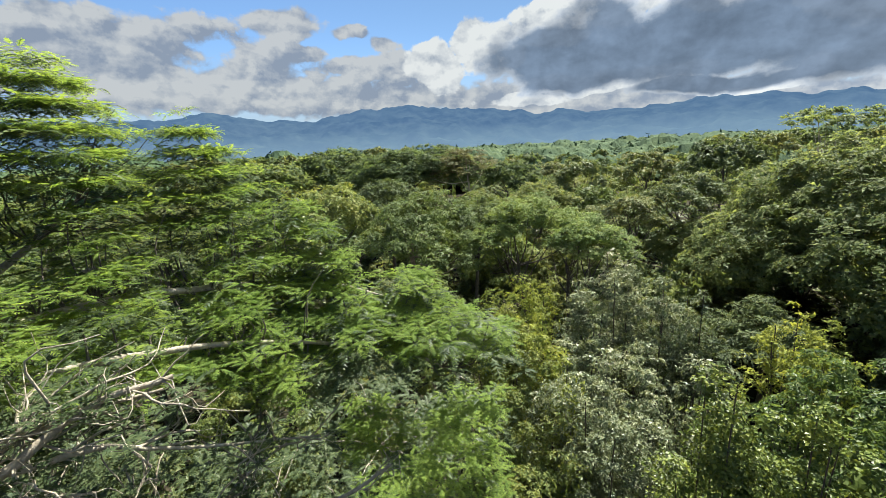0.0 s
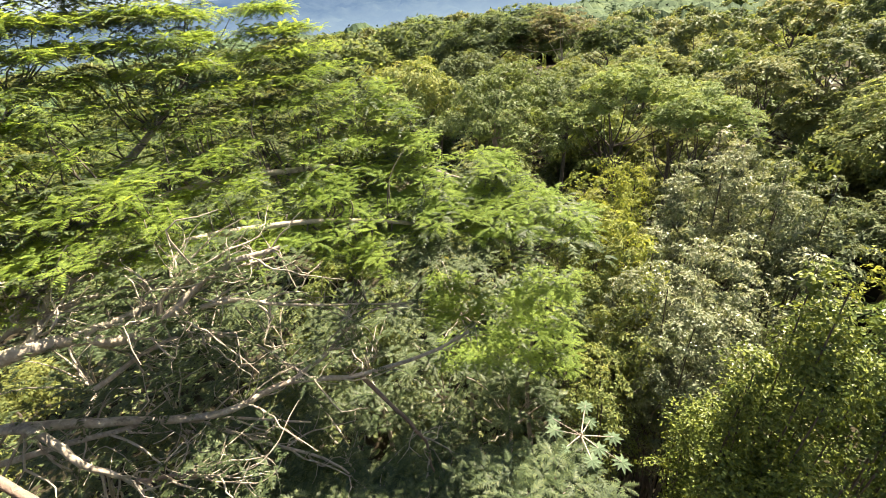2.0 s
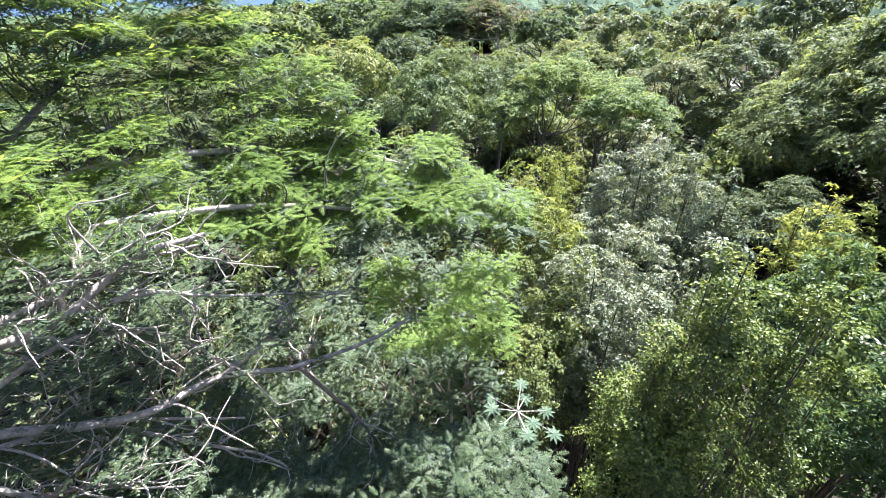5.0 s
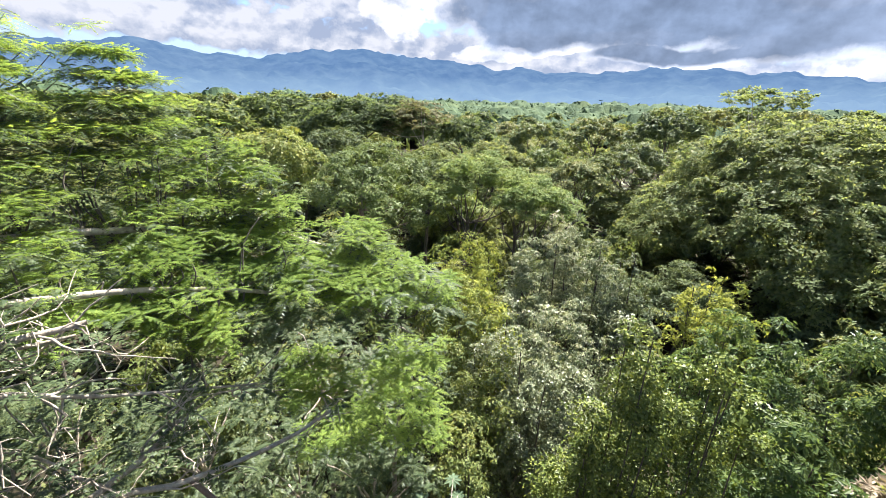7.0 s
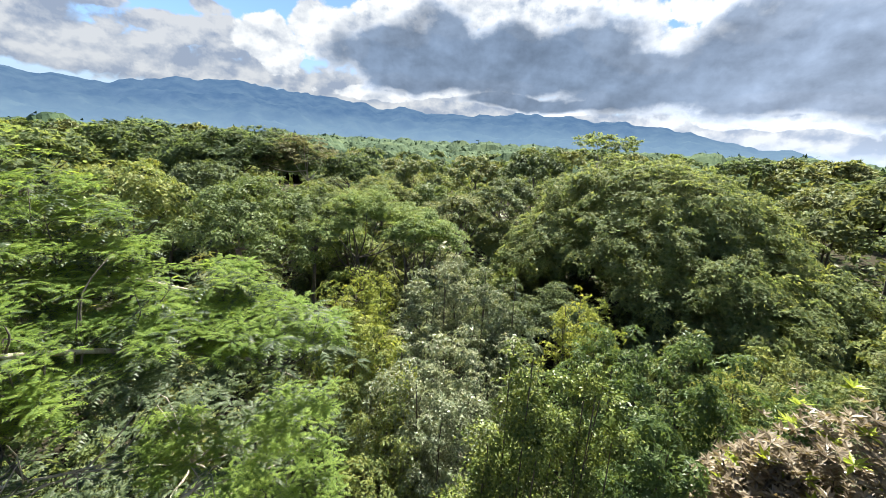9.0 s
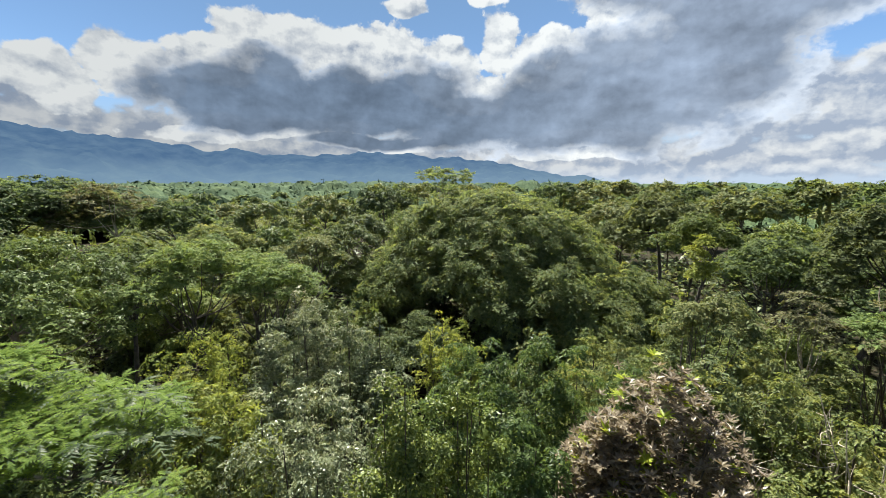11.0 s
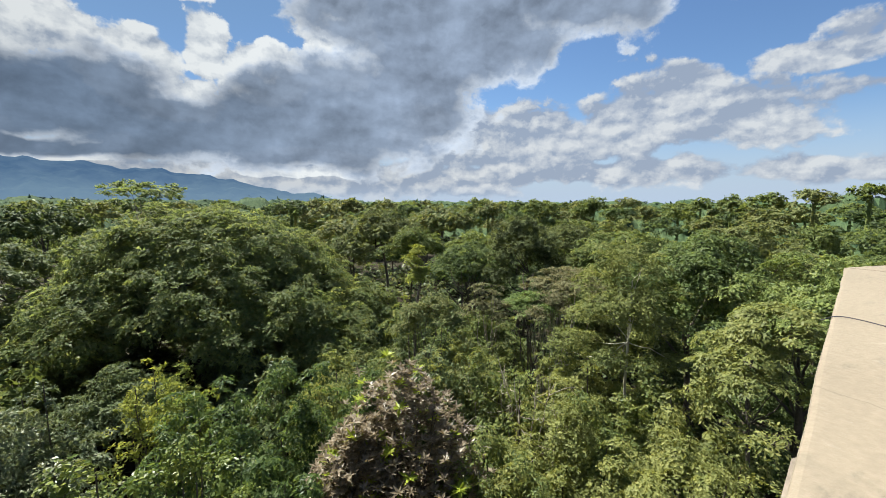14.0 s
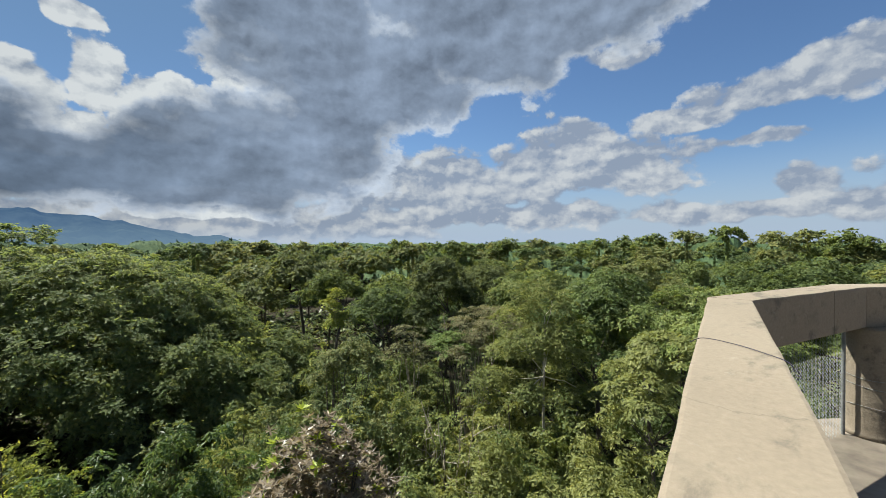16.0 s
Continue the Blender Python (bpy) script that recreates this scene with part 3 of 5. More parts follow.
# ---- far hills ----
RIDGE = [(-180, 1.0), (-100, -0.6), (-30, -0.6), (-24, -0.2), (-19, 1.0), (-14, 1.5), (-9, 2.7), (-5, 3.3), (2, 3.7), (9, 4.2), (15, 3.8), (20, 3.5), (26, 4.0), (31, 4.1),
         (36, 4.9), (41, 5.2), (46.5, 5.7), (52, 5.5), (58, 4.4), (64, 4.3), (70.4, 5.4), (75, 4.6), (90, 4.5), (120, 3.5), (180, 1.0)]


def build_hills():
    a = np.radians(np.arange(-180, 180, 0.4))
    rr = np.linspace(2500, 4300, 34)
    prof = np.interp(np.degrees(a), [x for x, _ in RIDGE], [y for _, y in RIDGE])
    prof = prof + np.array([0.42 * noise.fractal(Vector((math.degrees(x) * 0.33, 4, 1)), 0.8, 2.0, 5) for x in a]) * np.clip(prof, 0, 1)
    rows = []
    for n, r in enumerate(rr):
        f = n / (len(rr) - 1)
        for ang, el in zip(a, prof):
            x, y = -math.sin(ang) * r, math.cos(ang) * r
            crest = 4300 * math.tan(radians(el)) + EYE
            rise = f ** 1.6
            spur = noise.ridged_multi_fractal(Vector((x, y, 0)) * 0.0022, 0.9, 2.1, 5, 0.9, 1.8) - 1.1
            bump = noise.fractal(Vector((x, y, 9)) * 0.012, 0.8, 2.0, 4)
            h = crest * rise + spur * 75 * math.sin(math.pi * min(1, f * 0.97)) * min(1, max(0, el) / 3) + bump * 9 * max(0, min(1, el)) 
            rows.append((x, y, max(h, -4) if el > -0.3 else -4))
    n_a = len(a)
    i, j = np.meshgrid(np.arange(len(rr) - 1), np.arange(n_a), indexing="ij")
    k = (j + 1) % n_a
    q = np.stack([i * n_a + j, i * n_a + k, (i + 1) * n_a + k, (i + 1) * n_a + j], -1)
    tagged(new("backdrop", quad_mesh("backdrop", rows, q, M_HILLS, True)), "long wooded mountain range with blue haze painted as glow", "mountains", kind="structure")


build_hills()


# ---- far woods ----
def build_far_woods():
    """The closed canopy of the plain beyond the single trees: crowns side by side."""
    rng = np.random.default_rng(5)
    rr = np.geomspace(130, 4200, 115)
    a = np.radians(np.arange(-120, 120, 0.4))
    R, A = np.meshgrid(rr, a, indexing="ij")
    X, Y = -np.sin(A) * R, np.cos(A) * R
    best = np.zeros_like(R)
    for size, seed in ((13.0, 1), (21.0, 2), (46.0, 3)):
        gx, gy = np.floor(X / size), np.floor(Y / size)
        for ox in (-1, 0, 1):
            for oy in (-1, 0, 1):
                cx, cy = gx + ox, gy + oy
                h = np.modf(np.sin(cx * 127.1 + cy * 311.7 + seed) * 43758.5453)[0]
                h2 = np.modf(np.sin(cx * 269.5 + cy * 183.3 + seed) * 24634.6345)[0]
                px, py = (cx + 0.5 + 0.4 * h) * size, (cy + 0.5 + 0.4 * h2) * size
                d2 = ((X - px) ** 2 + (Y - py) ** 2) / (size * 0.62) ** 2
                top = 9.6 + 2.2 * h2 + 1.2 * h + (0.8 if seed == 2 else 0.0)
                if seed == 3:
                    d2 = d2 * 5.0
                    top = np.where(h2 > 0.05, 11.5 + 7.0 * np.abs(h), 0.0)
                best = np.maximum(best, top * np.sqrt(np.clip(1 - d2, 0, 1)) ** 0.55)
    best = best * np.clip((R - 130) / 25, 0, 1)
    Z = np.maximum(best, 3.0) + rng.normal(0, 0.35, R.shape)
    v = np.stack([X, Y, Z], -1)
    n_a = len(a)
    i, j = np.meshgrid(np.arange(len(rr) - 1), np.arange(n_a - 1), indexing="ij")
    q = np.stack([i * n_a + j, (i + 1) * n_a + j, (i + 1) * n_a + j + 1, i * n_a + j + 1], -1)
    # loose leaf masses over the nearer crowns, to break their outlines
    near = np.where((R < 700).ravel())[0]
    pick = rng.choice(near, 30000)
    at = v.reshape(-1, 3)[pick] + rng.normal(0, 0.9, (len(pick), 3)) * np.array([1.2, 1.2, 0.4])
    size = R.ravel()[pick] * 0.0072
    lv = spear_leaves(at, rng.normal(0, 1, (len(pick), 3)) * np.array([1, 1, 0.45]), rng.normal(0, 0.4, (len(pick), 3)) + [0, 0, 2.2], 1.1 * size, 0.8 * size)
    tagged(new("far_woods", quad_mesh("far_woods", *joined([halves((v.reshape(-1, 3), q.reshape(-1, 4))), lv]), M_WOODS)),
           "distant closed forest canopy reaching the horizon", "forest", kind="stuff")


build_far_woods()


# ---- tree kinds and planting ----
KINDS = {
    "spreading": ("dome", "wide-crowned dull green tree in layered leaf pads", dict(height=0.52, pad=0.10, wide=0.55, power=2.2, flat=0.55, droop=0.12, core=0.62, boughs=15, up=0.8, dome=0.25)),
    "layered": ("layer", "broad tree with tier on tier of bright green foliage", dict(height=0.75, pad=0.15, wide=0.5, power=1.8, flat=0.5, droop=0.1, core=0.55, boughs=13, up=0.9, dome=0.2, gaps=0.2)),
    "round": ("mid", "round-crowned mid-green broadleaf tree", dict(height=0.85, pad=0.13, wide=0.58, power=2.0, flat=0.75, droop=0.3, boughs=13, core=0.62)),
    "glossy": ("glossy", "dark green tree with glossy leaves", dict(height=0.95, pad=0.13, wide=0.55, power=1.9, flat=0.8, droop=0.4, boughs=14, core=0.6, up=0.55, dome=0.5)),
    "pale": ("pale", "pale yellow-green leafy tree", dict(height=1.2, pad=0.15, wide=0.58, power=1.3, flat=0.6, droop=0.3, core=0.0, bottom=0.12, boughs=14, gaps=0.22, up=0.7, trunk_r=0.05)),
    "olive": ("olive", "olive green round-crowned tree", dict(height=0.8, pad=0.11, wide=0.58, power=2.0, flat=0.7, droop=0.3, boughs=13, core=0.62)),
    "yellow": ("yellow", "slim upright yellow-green leafy tree", dict(height=2.2, pad=0.25, wide=0.58, power=1.2, flat=0.9, droop=0.2, core=0.0, boughs=9, trunk_r=0.03)),
    "brown": ("brown", "brownish tree with fine drying leaves", dict(height=0.55, pad=0.14, wide=0.45, power=2.0, flat=0.4, droop=0.1, core=0.0, boughs=13, gaps=0.2, up=0.85, dome=0.15, bark=M_BARK)),
    "dark": ("shade", "dense dark green tree", dict(height=0.75, pad=0.12, wide=0.58, power=2.2, flat=0.65, droop=0.25, boughs=12, core=0.62)),
    "airy": ("dome", "tall flat-topped tree with an open crown", dict(height=0.5, pad=0.13, wide=0.5, power=1.6, flat=0.35, droop=0.05, core=0.0, boughs=16, gaps=0.3, bark=M_BARK, bottom=0.42, up=0.9, dome=0.15)),
}
TAKEN = []
LIB = {}


def grow(name, kind, seed, radius, tree_h, d, cover=1.0, label="", group="forest trees", fine=0.0094, kind_opts=()):
    """A tree whose leaves are as large as its distance lets one tell apart."""
    mat, text, k = KINDS[kind]
    k = {**k, **dict(kind_opts)}
    leaf = max(0.085, fine * d)
    pad = float(np.clip(k["pad"] * radius, 0.28, 0.016 * d + 0.3))
    return make_tree(name, label or text, seed, radius * 0.93, k["height"] * radius, tree_h, leafy(mat, d), k["boughs"] + (14 if radius > 9 else 0), pad, 1.3 * cover, leaf, leaf * k["wide"], k.get("bark", M_DARKBARK), k["power"],
                     k["flat"], k["droop"], 11 if d < 50 else 6, k.get("trunk_r", 0.05 + 0.024 * radius), group, k.get("core", 0.62), bottom=k.get("bottom", 0.3), gaps=k.get("gaps", 0.1),
                     up=k.get("up", 0.6), dome=k.get("dome", 0.4), fill=k.get("fill", 1.25), low=k.get("low", -0.3))


def plant(kind, yaw_deg, d, top, radius, label="", name="tree", cover=1.0, kind_opts=(), fine=0.0094):
    """Set a tree at a heading and distance from the tower, its top so far over or under eye height."""
    x, y, z = spot(yaw_deg, d, top)
    TAKEN.append((x, y, radius))
    seed = int(abs(yaw_deg * 131 + d * 17 + radius * 7)) + 3
    if d < 48 or label:
        ob = grow(name, kind, seed, radius, z, d, cover, label, fine=fine, kind_opts=kind_opts)
        ob.matrix_basis = pose(x, y, z)
        return ob
    key = (kind, seed % 3)
    s = radius / 5.0
    if key not in LIB:
        LIB[key] = ob = grow(name, kind, seed, 5.0, 13.5, 66, fine=0.0112)
        ob.matrix_basis = pose(x, y, z)
    else:
        ob = copy_thing(LIB[key], pose(x, y, z, 0, 0, (yaw_deg * 37 + d * 11) % 360))
    ob.scale = (s, s, max(s, (z + 0.2) / 13.5))
    return ob


# trees that stand out: kind, heading, distance, top over or under eye height, crown radius
plant("spreading", -7.0, 34.5, -0.9, 12.4, "huge wide-spreading dull green dome of a tree", cover=1.1, kind_opts=dict(height=0.58, power=1.2, flat=0.6, pad=0.046, boughs=28, gaps=0.03, up=0.48, fill=1.35), fine=0.0092)
plant("spreading", 46, 60, 0.5, 10.5, "broad hump-crowned dull green tree over the canopy", kind_opts=dict(height=0.42))
plant("brown", 39, 54, -0.1, 5.0, "sparse brownish crown beside the hump-crowned tree", kind_opts=dict(height=0.8, flat=0.6))
plant("spreading", 56.5, 75, 0.6, 8.5)
plant("spreading", 66, 70, -0.6, 9)
plant("glossy", 46, 21.5, -2.1, 4.0, "big dark green tree with glossy leaves and bare lower trunk", kind_opts=dict(height=0.9, pad=0.14, bark=M_REDBARK, low=0.05, core=0.35))
plant("glossy", 59, 24, -1.6, 3.4)
plant("layered", 30, 20.5, -2.3, 3.0, "broad tree with tier on tier of bright green foliage")
plant("layered", 23.5, 18.8, -3.1, 2.3)
plant("round", 38, 25, -3.0, 3.0, kind_opts=dict(low=0.1, core=0.3))
for a, d, top, r in ((33, 52, -2.0, 4.0), (24, 50, -2.2, 4.0), (16, 62, -1.8, 5.0), (29, 38, -3.4, 3.6), (50, 40, -2.6, 4.4)):
    plant("spreading" if a % 2 else "dark", a, d, top, r)
SHELL = dict(low=0.25, core=0.0, bark=M_DARKBARK)  # leaves on top only, dark and open below
plant("dark", 18, 33, -4.0, 3.9, kind_opts=SHELL)
plant("dark", 13, 37, -3.6, 3.4, kind_opts=SHELL)
plant("dark", 11, 42, -3.0, 3.2)
plant("dark", 8, 57, -0.3, 5.2, kind_opts=dict(height=0.5))
plant("airy", -0.6, 64, 2.5, 5.4, "tall flat-topped tree standing over the canopy", cover=0.9)
plant("olive", -28.5, 48, -0.7, 5.4)
plant("dark", -36.5, 68, -0.3, 7)
plant("round", -33, 40, -2.4, 3.6)
plant("spreading", -40.5, 28, -3.0, 3.0)
plant("olive", -48.3, 27, -0.9, 3.0, "upright olive green tree with small leaves", kind_opts=dict(height=1.5))
plant("olive", -54, 33, -1.6, 4.0)
plant("brown", -54.5, 17.5, -2.7, 2.0, kind_opts=dict(fill=1.7))
plant("brown", -51, 15.6, -3.4, 1.3, kind_opts=dict(fill=1.7))
plant("brown", -43.5, 18, -3.6, 1.4, kind_opts=dict(height=1.5, flat=0.7))
plant("layered", -49.2, 15.5, -3.4, 0.95, "young tree with flat bright green sprays")
plant("yellow", -33, 20, -2.1, 0.85, cover=1.3)
plant("dark", -35.5, 15, -3.4, 1.35, kind_opts=dict(height=1.1))
plant("glossy", -69, 17.5, -1.05, 3.0, "round tree with large shiny light green leaves", kind_opts=dict(pad=0.17))
plant("glossy", -80, 16, -1.5, 3.4)
plant("pale", -61.5, 13.5, -1.2, 2.1, "slender tree with pale trunk and yellowish green leaves", cover=0.85, kind_opts=dict(trunk_r=0.05, bark=M_PALEBARK, bottom=0.12, height=1.9, pad=0.2, boughs=20, gaps=0.1), fine=0.0085)
plant("pale", -76.5, 11, -2.1, 1.5, fine=0.008)
plant("round", -62, 27, -1.6, 4.6)
plant("olive", -74, 30, -1.2, 5)
plant("round", -90, 30, -0.8, 6)

rng = np.random.default_rng(11)
MIXED = ["spreading", "round", "glossy", "round", "dark", "olive", "spreading"]


def free_spots(n, d0, d1, yaw0, yaw1, radii, gap=0.72):
    """Places between the trees that already stand."""
    made = []
    for _ in range(n * 7):
        d = math.sqrt(rng.uniform(d0 * d0, d1 * d1))
        a, r = rng.uniform(yaw0, yaw1), rng.uniform(*radii)
        x, y, _z = spot(a, d)
        if all((x - u) ** 2 + (y - w) ** 2 > (gap * (r + k)) ** 2 for u, w, k in TAKEN):
            TAKEN.append((x, y, r))
            made.append((a, d, r))
            if len(made) >= n:
                break
    return made


for a, d, r in free_spots(40, 21, 46, -105, 70, (2.6, 4.2)):
    low = -36 < a < 22 and d < 38
    plant(MIXED[rng.integers(7)], a, d, rng.uniform(-9.0, -7.2) if low else rng.uniform(-7.5, -3.6), r)
for a, d, r in free_spots(110, 44, 84, -110, 105, (3.8, 6.0)):
    plant((MIXED + ["pale"])[rng.integers(8)], a, d, rng.uniform(-7.0, -4.2) if 9 < a < 40 else rng.uniform(-6.6, -2.4), r)
for a, d, r in free_spots(26, 13, 40, 72, 135, (2.6, 4.2)):
    plant(["round", "dark", "spreading"][rng.integers(3)], a, d, rng.uniform(-6.5, -4.0), r)
for a, d, r in free_spots(14, 22, 60, 105, 250, (5, 7)):
    plant(["round", "dark"][rng.integers(2)], a, max(d, 48), rng.uniform(-4, -1), r)


def distant_trees():
    """Single crowns on the plain, too many and too far to tell apart: four materials, one object each would be more than one sees."""
    for kind, seed in (("round", 1), ("dark", 2), ("spreading", 3)):
        mat, _t, k = KINDS[kind]
        mat = leafy(mat, 100)
        r2 = np.random.default_rng(400 + seed)
        pieces = []
        places = free_spots(110, 84, 185, -112, 108, (3.6, 6.2), 0.66)
        places = [(a, d, r, r2.uniform(-6.0, -3.0) if 9 < a < 40 else r2.uniform(-4.5, 0.4)) for a, d, r in places]
        if kind != "spreading":
            own = ((-57, 125, 5, 1.7), (-75, 105, 4.5, 2.2), (-83, 98, 3.5, 3.2), (-93, 95, 5, 2.2), (-69, 125, 5, 1.4), (-72, 110, 4, 1.9)) if kind == "round" else ((-61, 130, 5, 1.5), (-79, 100, 4.5, 2.5), (-87, 102, 5, 2.2), (-100, 90, 5, 2.0), (-90, 108, 4, 2.6))
            places += list(own)
            for lo, hi in ((-56, -16), (-56, -16), (44, 68)):
                places += [(r2.uniform(lo, hi), r2.uniform(95, 170), r2.uniform(3.2, 5.5), r2.uniform(-0.8, 1.0)) for _ in range(6)]
        for a, d, r, top in places:
            x, y, z = spot(a, d, top)
            bc, size = boughs(r2, r * 0.86, k["height"] * r, k["power"], 9)
            c, nrm, rad = bough_pads(r2, bc, size, 0.2 * r, k["flat"], 1.2, 0.7)
            at = np.array([x, y, z - c[:, 2].max()])
            pieces.append(umbrella(r2, c + at, nrm, rad, 1.1, 0.0125 * d, 0.62, 0.3, k["droop"]))
            for j in range(9):
                pieces.append(halves(ball(bc[j] + at, size[j] * 0.62 * np.array([1, 1, k["flat"]]), r2, 4, 6)))
            pieces.append(halves(tube([(x, y, -0.2), (x, y, z - 0.5 * r)], [0.5, 0.3], 5)))
        tagged(new("distant_trees", quad_mesh("distant_trees", *joined(pieces), mat)), "many separate tree crowns far off over the plain", "trees", kind="stuff")


distant_trees()


# ---- shrubs and small trees near the tower ----
def spires(r2, n, radius, span, slim=0.55, ragged=0.16):
    """Leaf clumps over a few upright masses of uneven height that make up one shrub: centres, and the way each faces."""
    m = int(r2.integers(4, 8))
    ang = np.arange(m) * 2.39996 + r2.random() * 6
    off = radius * 0.62 * np.sqrt(np.arange(m) / m)
    low = np.r_[0.0, r2.uniform(0.3, 1.5, m - 1)] * radius
    wide = radius * r2.uniform(0.38, 0.6, m)
    k = r2.integers(0, m, n)
    drop = (r2.random(n) ** 1.3) * (span - low[k])
    a = r2.random(n) * 2 * np.pi
    r = wide[k] * np.clip((drop / (1.3 * wide[k])) ** slim, 0, 1) * (0.62 + 0.5 * r2.random(n))
    lean = 1 + 0.25 * drop / span
    c = np.stack([off[k] * np.cos(ang[k]) * lean + r * np.cos(a), off[k] * np.sin(ang[k]) * lean + r * np.sin(a), -low[k] - drop], 1)
    nrm = unit(np.stack([np.cos(a), np.sin(a), np.full(n, 0.95)], 1) * np.stack([0.4 + r / radius, 0.4 + r / radius, np.ones(n)], 1) + r2.normal(0, 0.2, (n, 3)))
    return c + r2.normal(0, ragged * 0.5 * radius, (n, 3)) * np.array([0.7, 0.7, 0.8]), nrm


def mound(name, label, seed, at, radius, height, mat, leaf, wide, cover=1.0, clump=0.3, droop=0.3, core=0.5, category="shrub", group="", ragged=0.16, slim=0.55, deep=0.0, inner=None):
    """A shrub leafy to the ground: domed leaf clumps over tall masses, with stems inside. Its origin is the top."""
    r2 = np.random.default_rng(seed)
    cr = max(0.17, clump * radius)
    span = min(height, max(2.6 * radius, deep))
    area = 2 * math.pi * radius * span * 0.8
    n = int(np.clip(1.0 * area / (math.pi * cr * cr), 18, 260))
    c, nrm = spires(r2, n, radius, span, slim, ragged)
    c[:, 2] -= max(0.0, c[:, 2].max() + 0.3 * cr)
    rad = cr * (0.6 + 0.8 * r2.random(n))
    far = math.hypot(at[0], at[1]) >= 11.99
    pieces = [umbrella(r2, c, nrm, rad, (1.25 if far else 1.0) * cover, leaf, wide, 0.55, droop, 0.42, far)]
    ob = new(name)
    if core:
        cores = [halves(ball((c[j] - nrm[j] * rad[j] * 0.9) * np.array([0.85, 0.85, 1]), rad[j] * core * np.array([1, 1, 0.9]), r2, 3, 5)) for j in range(0, n, 5)]
        tagged(part("inner_foliage", quad_mesh("inner_foliage", *joined(cores), inner or mat), ob), kind="stuff")
    stems = []
    for j in range(7):
        q = c[r2.integers(0, n)]
        stems.append(tube(smooth_line([(r2.normal(0, .15), r2.normal(0, .15), -height - 0.3), (q[0] * 0.4, q[1] * 0.4, (q[2] - height) / 2), tuple(q)], 3, r2, 0.02), np.linspace(0.012 + 0.026 * radius, 0.006 + 0.006 * radius, 7), 5))
    part("trunk", quad_mesh("trunk", *joined(stems), M_DARKBARK, True), ob)
    part("crown", quad_mesh("crown", *joined(pieces), mat), ob)
    ob.matrix_basis = pose(*at)
    return tagged(ob, label, category, group)


def shrub(kind, yaw_deg, d, top, radius, **more):
    name, label, mat, leaf, wide, opts = SHRUBS[kind]
    x, y, z = spot(yaw_deg, d, top)
    TAKEN.append((x, y, radius))
    o = dict(opts)
    o.update(more)
    fine = o.pop("fine", 0.0105)
    return mound(name, label, int(abs(yaw_deg * 57 + d * 91)) + 9, (x, y, z), radius, z, leafy(mat, d), max(leaf, fine * d) if d >= 12 else max(leaf, 0.0093 * d), wide, inner=leafy(mat, max(d, 13)), **o)


SHRUBS = {
    "vine": ("shrub", "shrub overgrown with bright green shiny vine leaves", "vine", 0.055, 0.66, dict(clump=0.6, cover=0.85, ragged=0.42, deep=4.6, core=0.5, group="near shrubs")),
    "silver": ("shrub", "shrub with greyish leaves that glint in the sun", "silver", 0.08, 0.42, dict(clump=0.17, cover=0.7, ragged=0.24, droop=0.5, core=0.5, deep=3.6, group="near shrubs")),
    "yellow": ("small_tree", "small upright tree with yellow-green leaves", "yellow", 0.11, 0.5, dict(clump=0.2, cover=0.7, slim=0.8, core=0.0, ragged=0.3, category="tree")),
    "mid": ("shrub", "loose mid-green broadleaf shrub", "mid", 0.09, 0.48, dict(clump=0.17, deep=3.6, ragged=0.22, group="near shrubs")),
    "lush": ("shrub", "lush green shrub with long hanging leaves", "lush", 0.125, 0.36, dict(core=0.35, clump=0.17, droop=0.45, cover=1.1, deep=3.6, group="near shrubs")),
    "pale": ("shrub", "pale yellowish green leafy shrub", "pale", 0.085, 0.48, dict(clump=0.17, deep=4.0, ragged=0.22, group="near shrubs")),
    "olive": ("shrub", "olive green shrub with small leaves", "olive", 0.11, 0.45, dict(clump=0.17, ragged=0.22, group="near shrubs")),
    "shade": ("shrub", "dark green undergrowth shrub between the trees", "shade", 0.13, 0.5, dict(clump=0.17, ragged=0.2, cover=0.9, group="undergrowth shrubs")),
}
for a, d, top, r in ((5.6, 4.9, -2.42, 0.3), (4.6, 5.0, -2.75, 0.45), (7.5, 4.9, -3.3, 0.45), (10.5, 5.0, -3.9, 0.45), (0.5, 5.3, -3.05, 0.45), (-3.5, 5.6, -2.95, 0.35), (-6.5, 5.8, -3.4, 0.5),
                     (3, 6.0, -3.9, 0.7), (14, 5.2, -5.0, 0.55), (8, 4.3, -4.8, 0.55), (1, 4.4, -4.5, 0.5)):
    shrub("vine", a, d, top, r)
for a, d, top, r in ((25, 13, -6.2, 1.7), (12, 14, -5.4, 1.8), (17, 11.5, -5.9, 1.6), (22, 9.5, -6.3, 1.4), (14, 8.8, -5.9, 1.4), (18.5, 7.6, -6.2, 1.1), (8, 11, -5.2, 1.5), (22, 16, -5.6, 1.5)):
    shrub("silver", a, d, top, r)
shrub("pale", 33, 12.5, -5.0, 1.7)
shrub("pale", 27.5, 11, -5.7, 1.4)
shrub("silver", 19.5, 16.5, -4.0, 0.9, slim=0.9, cover=0.7)
shrub("silver", 17, 17.5, -4.4, 0.8, slim=0.9, cover=0.7)
for a, d, top, r in ((30, 11, -4.5, 1.3), (25.5, 10, -5.3, 1.1), (35, 12, -4.3, 1.2), (32, 14, -4.0, 1.3), (28.5, 15, -4.6, 1.0), (0, 17, -5.4, 1.4), (-3.5, 16, -5.6, 1.1)):
    shrub("yellow", a, d, top, r)
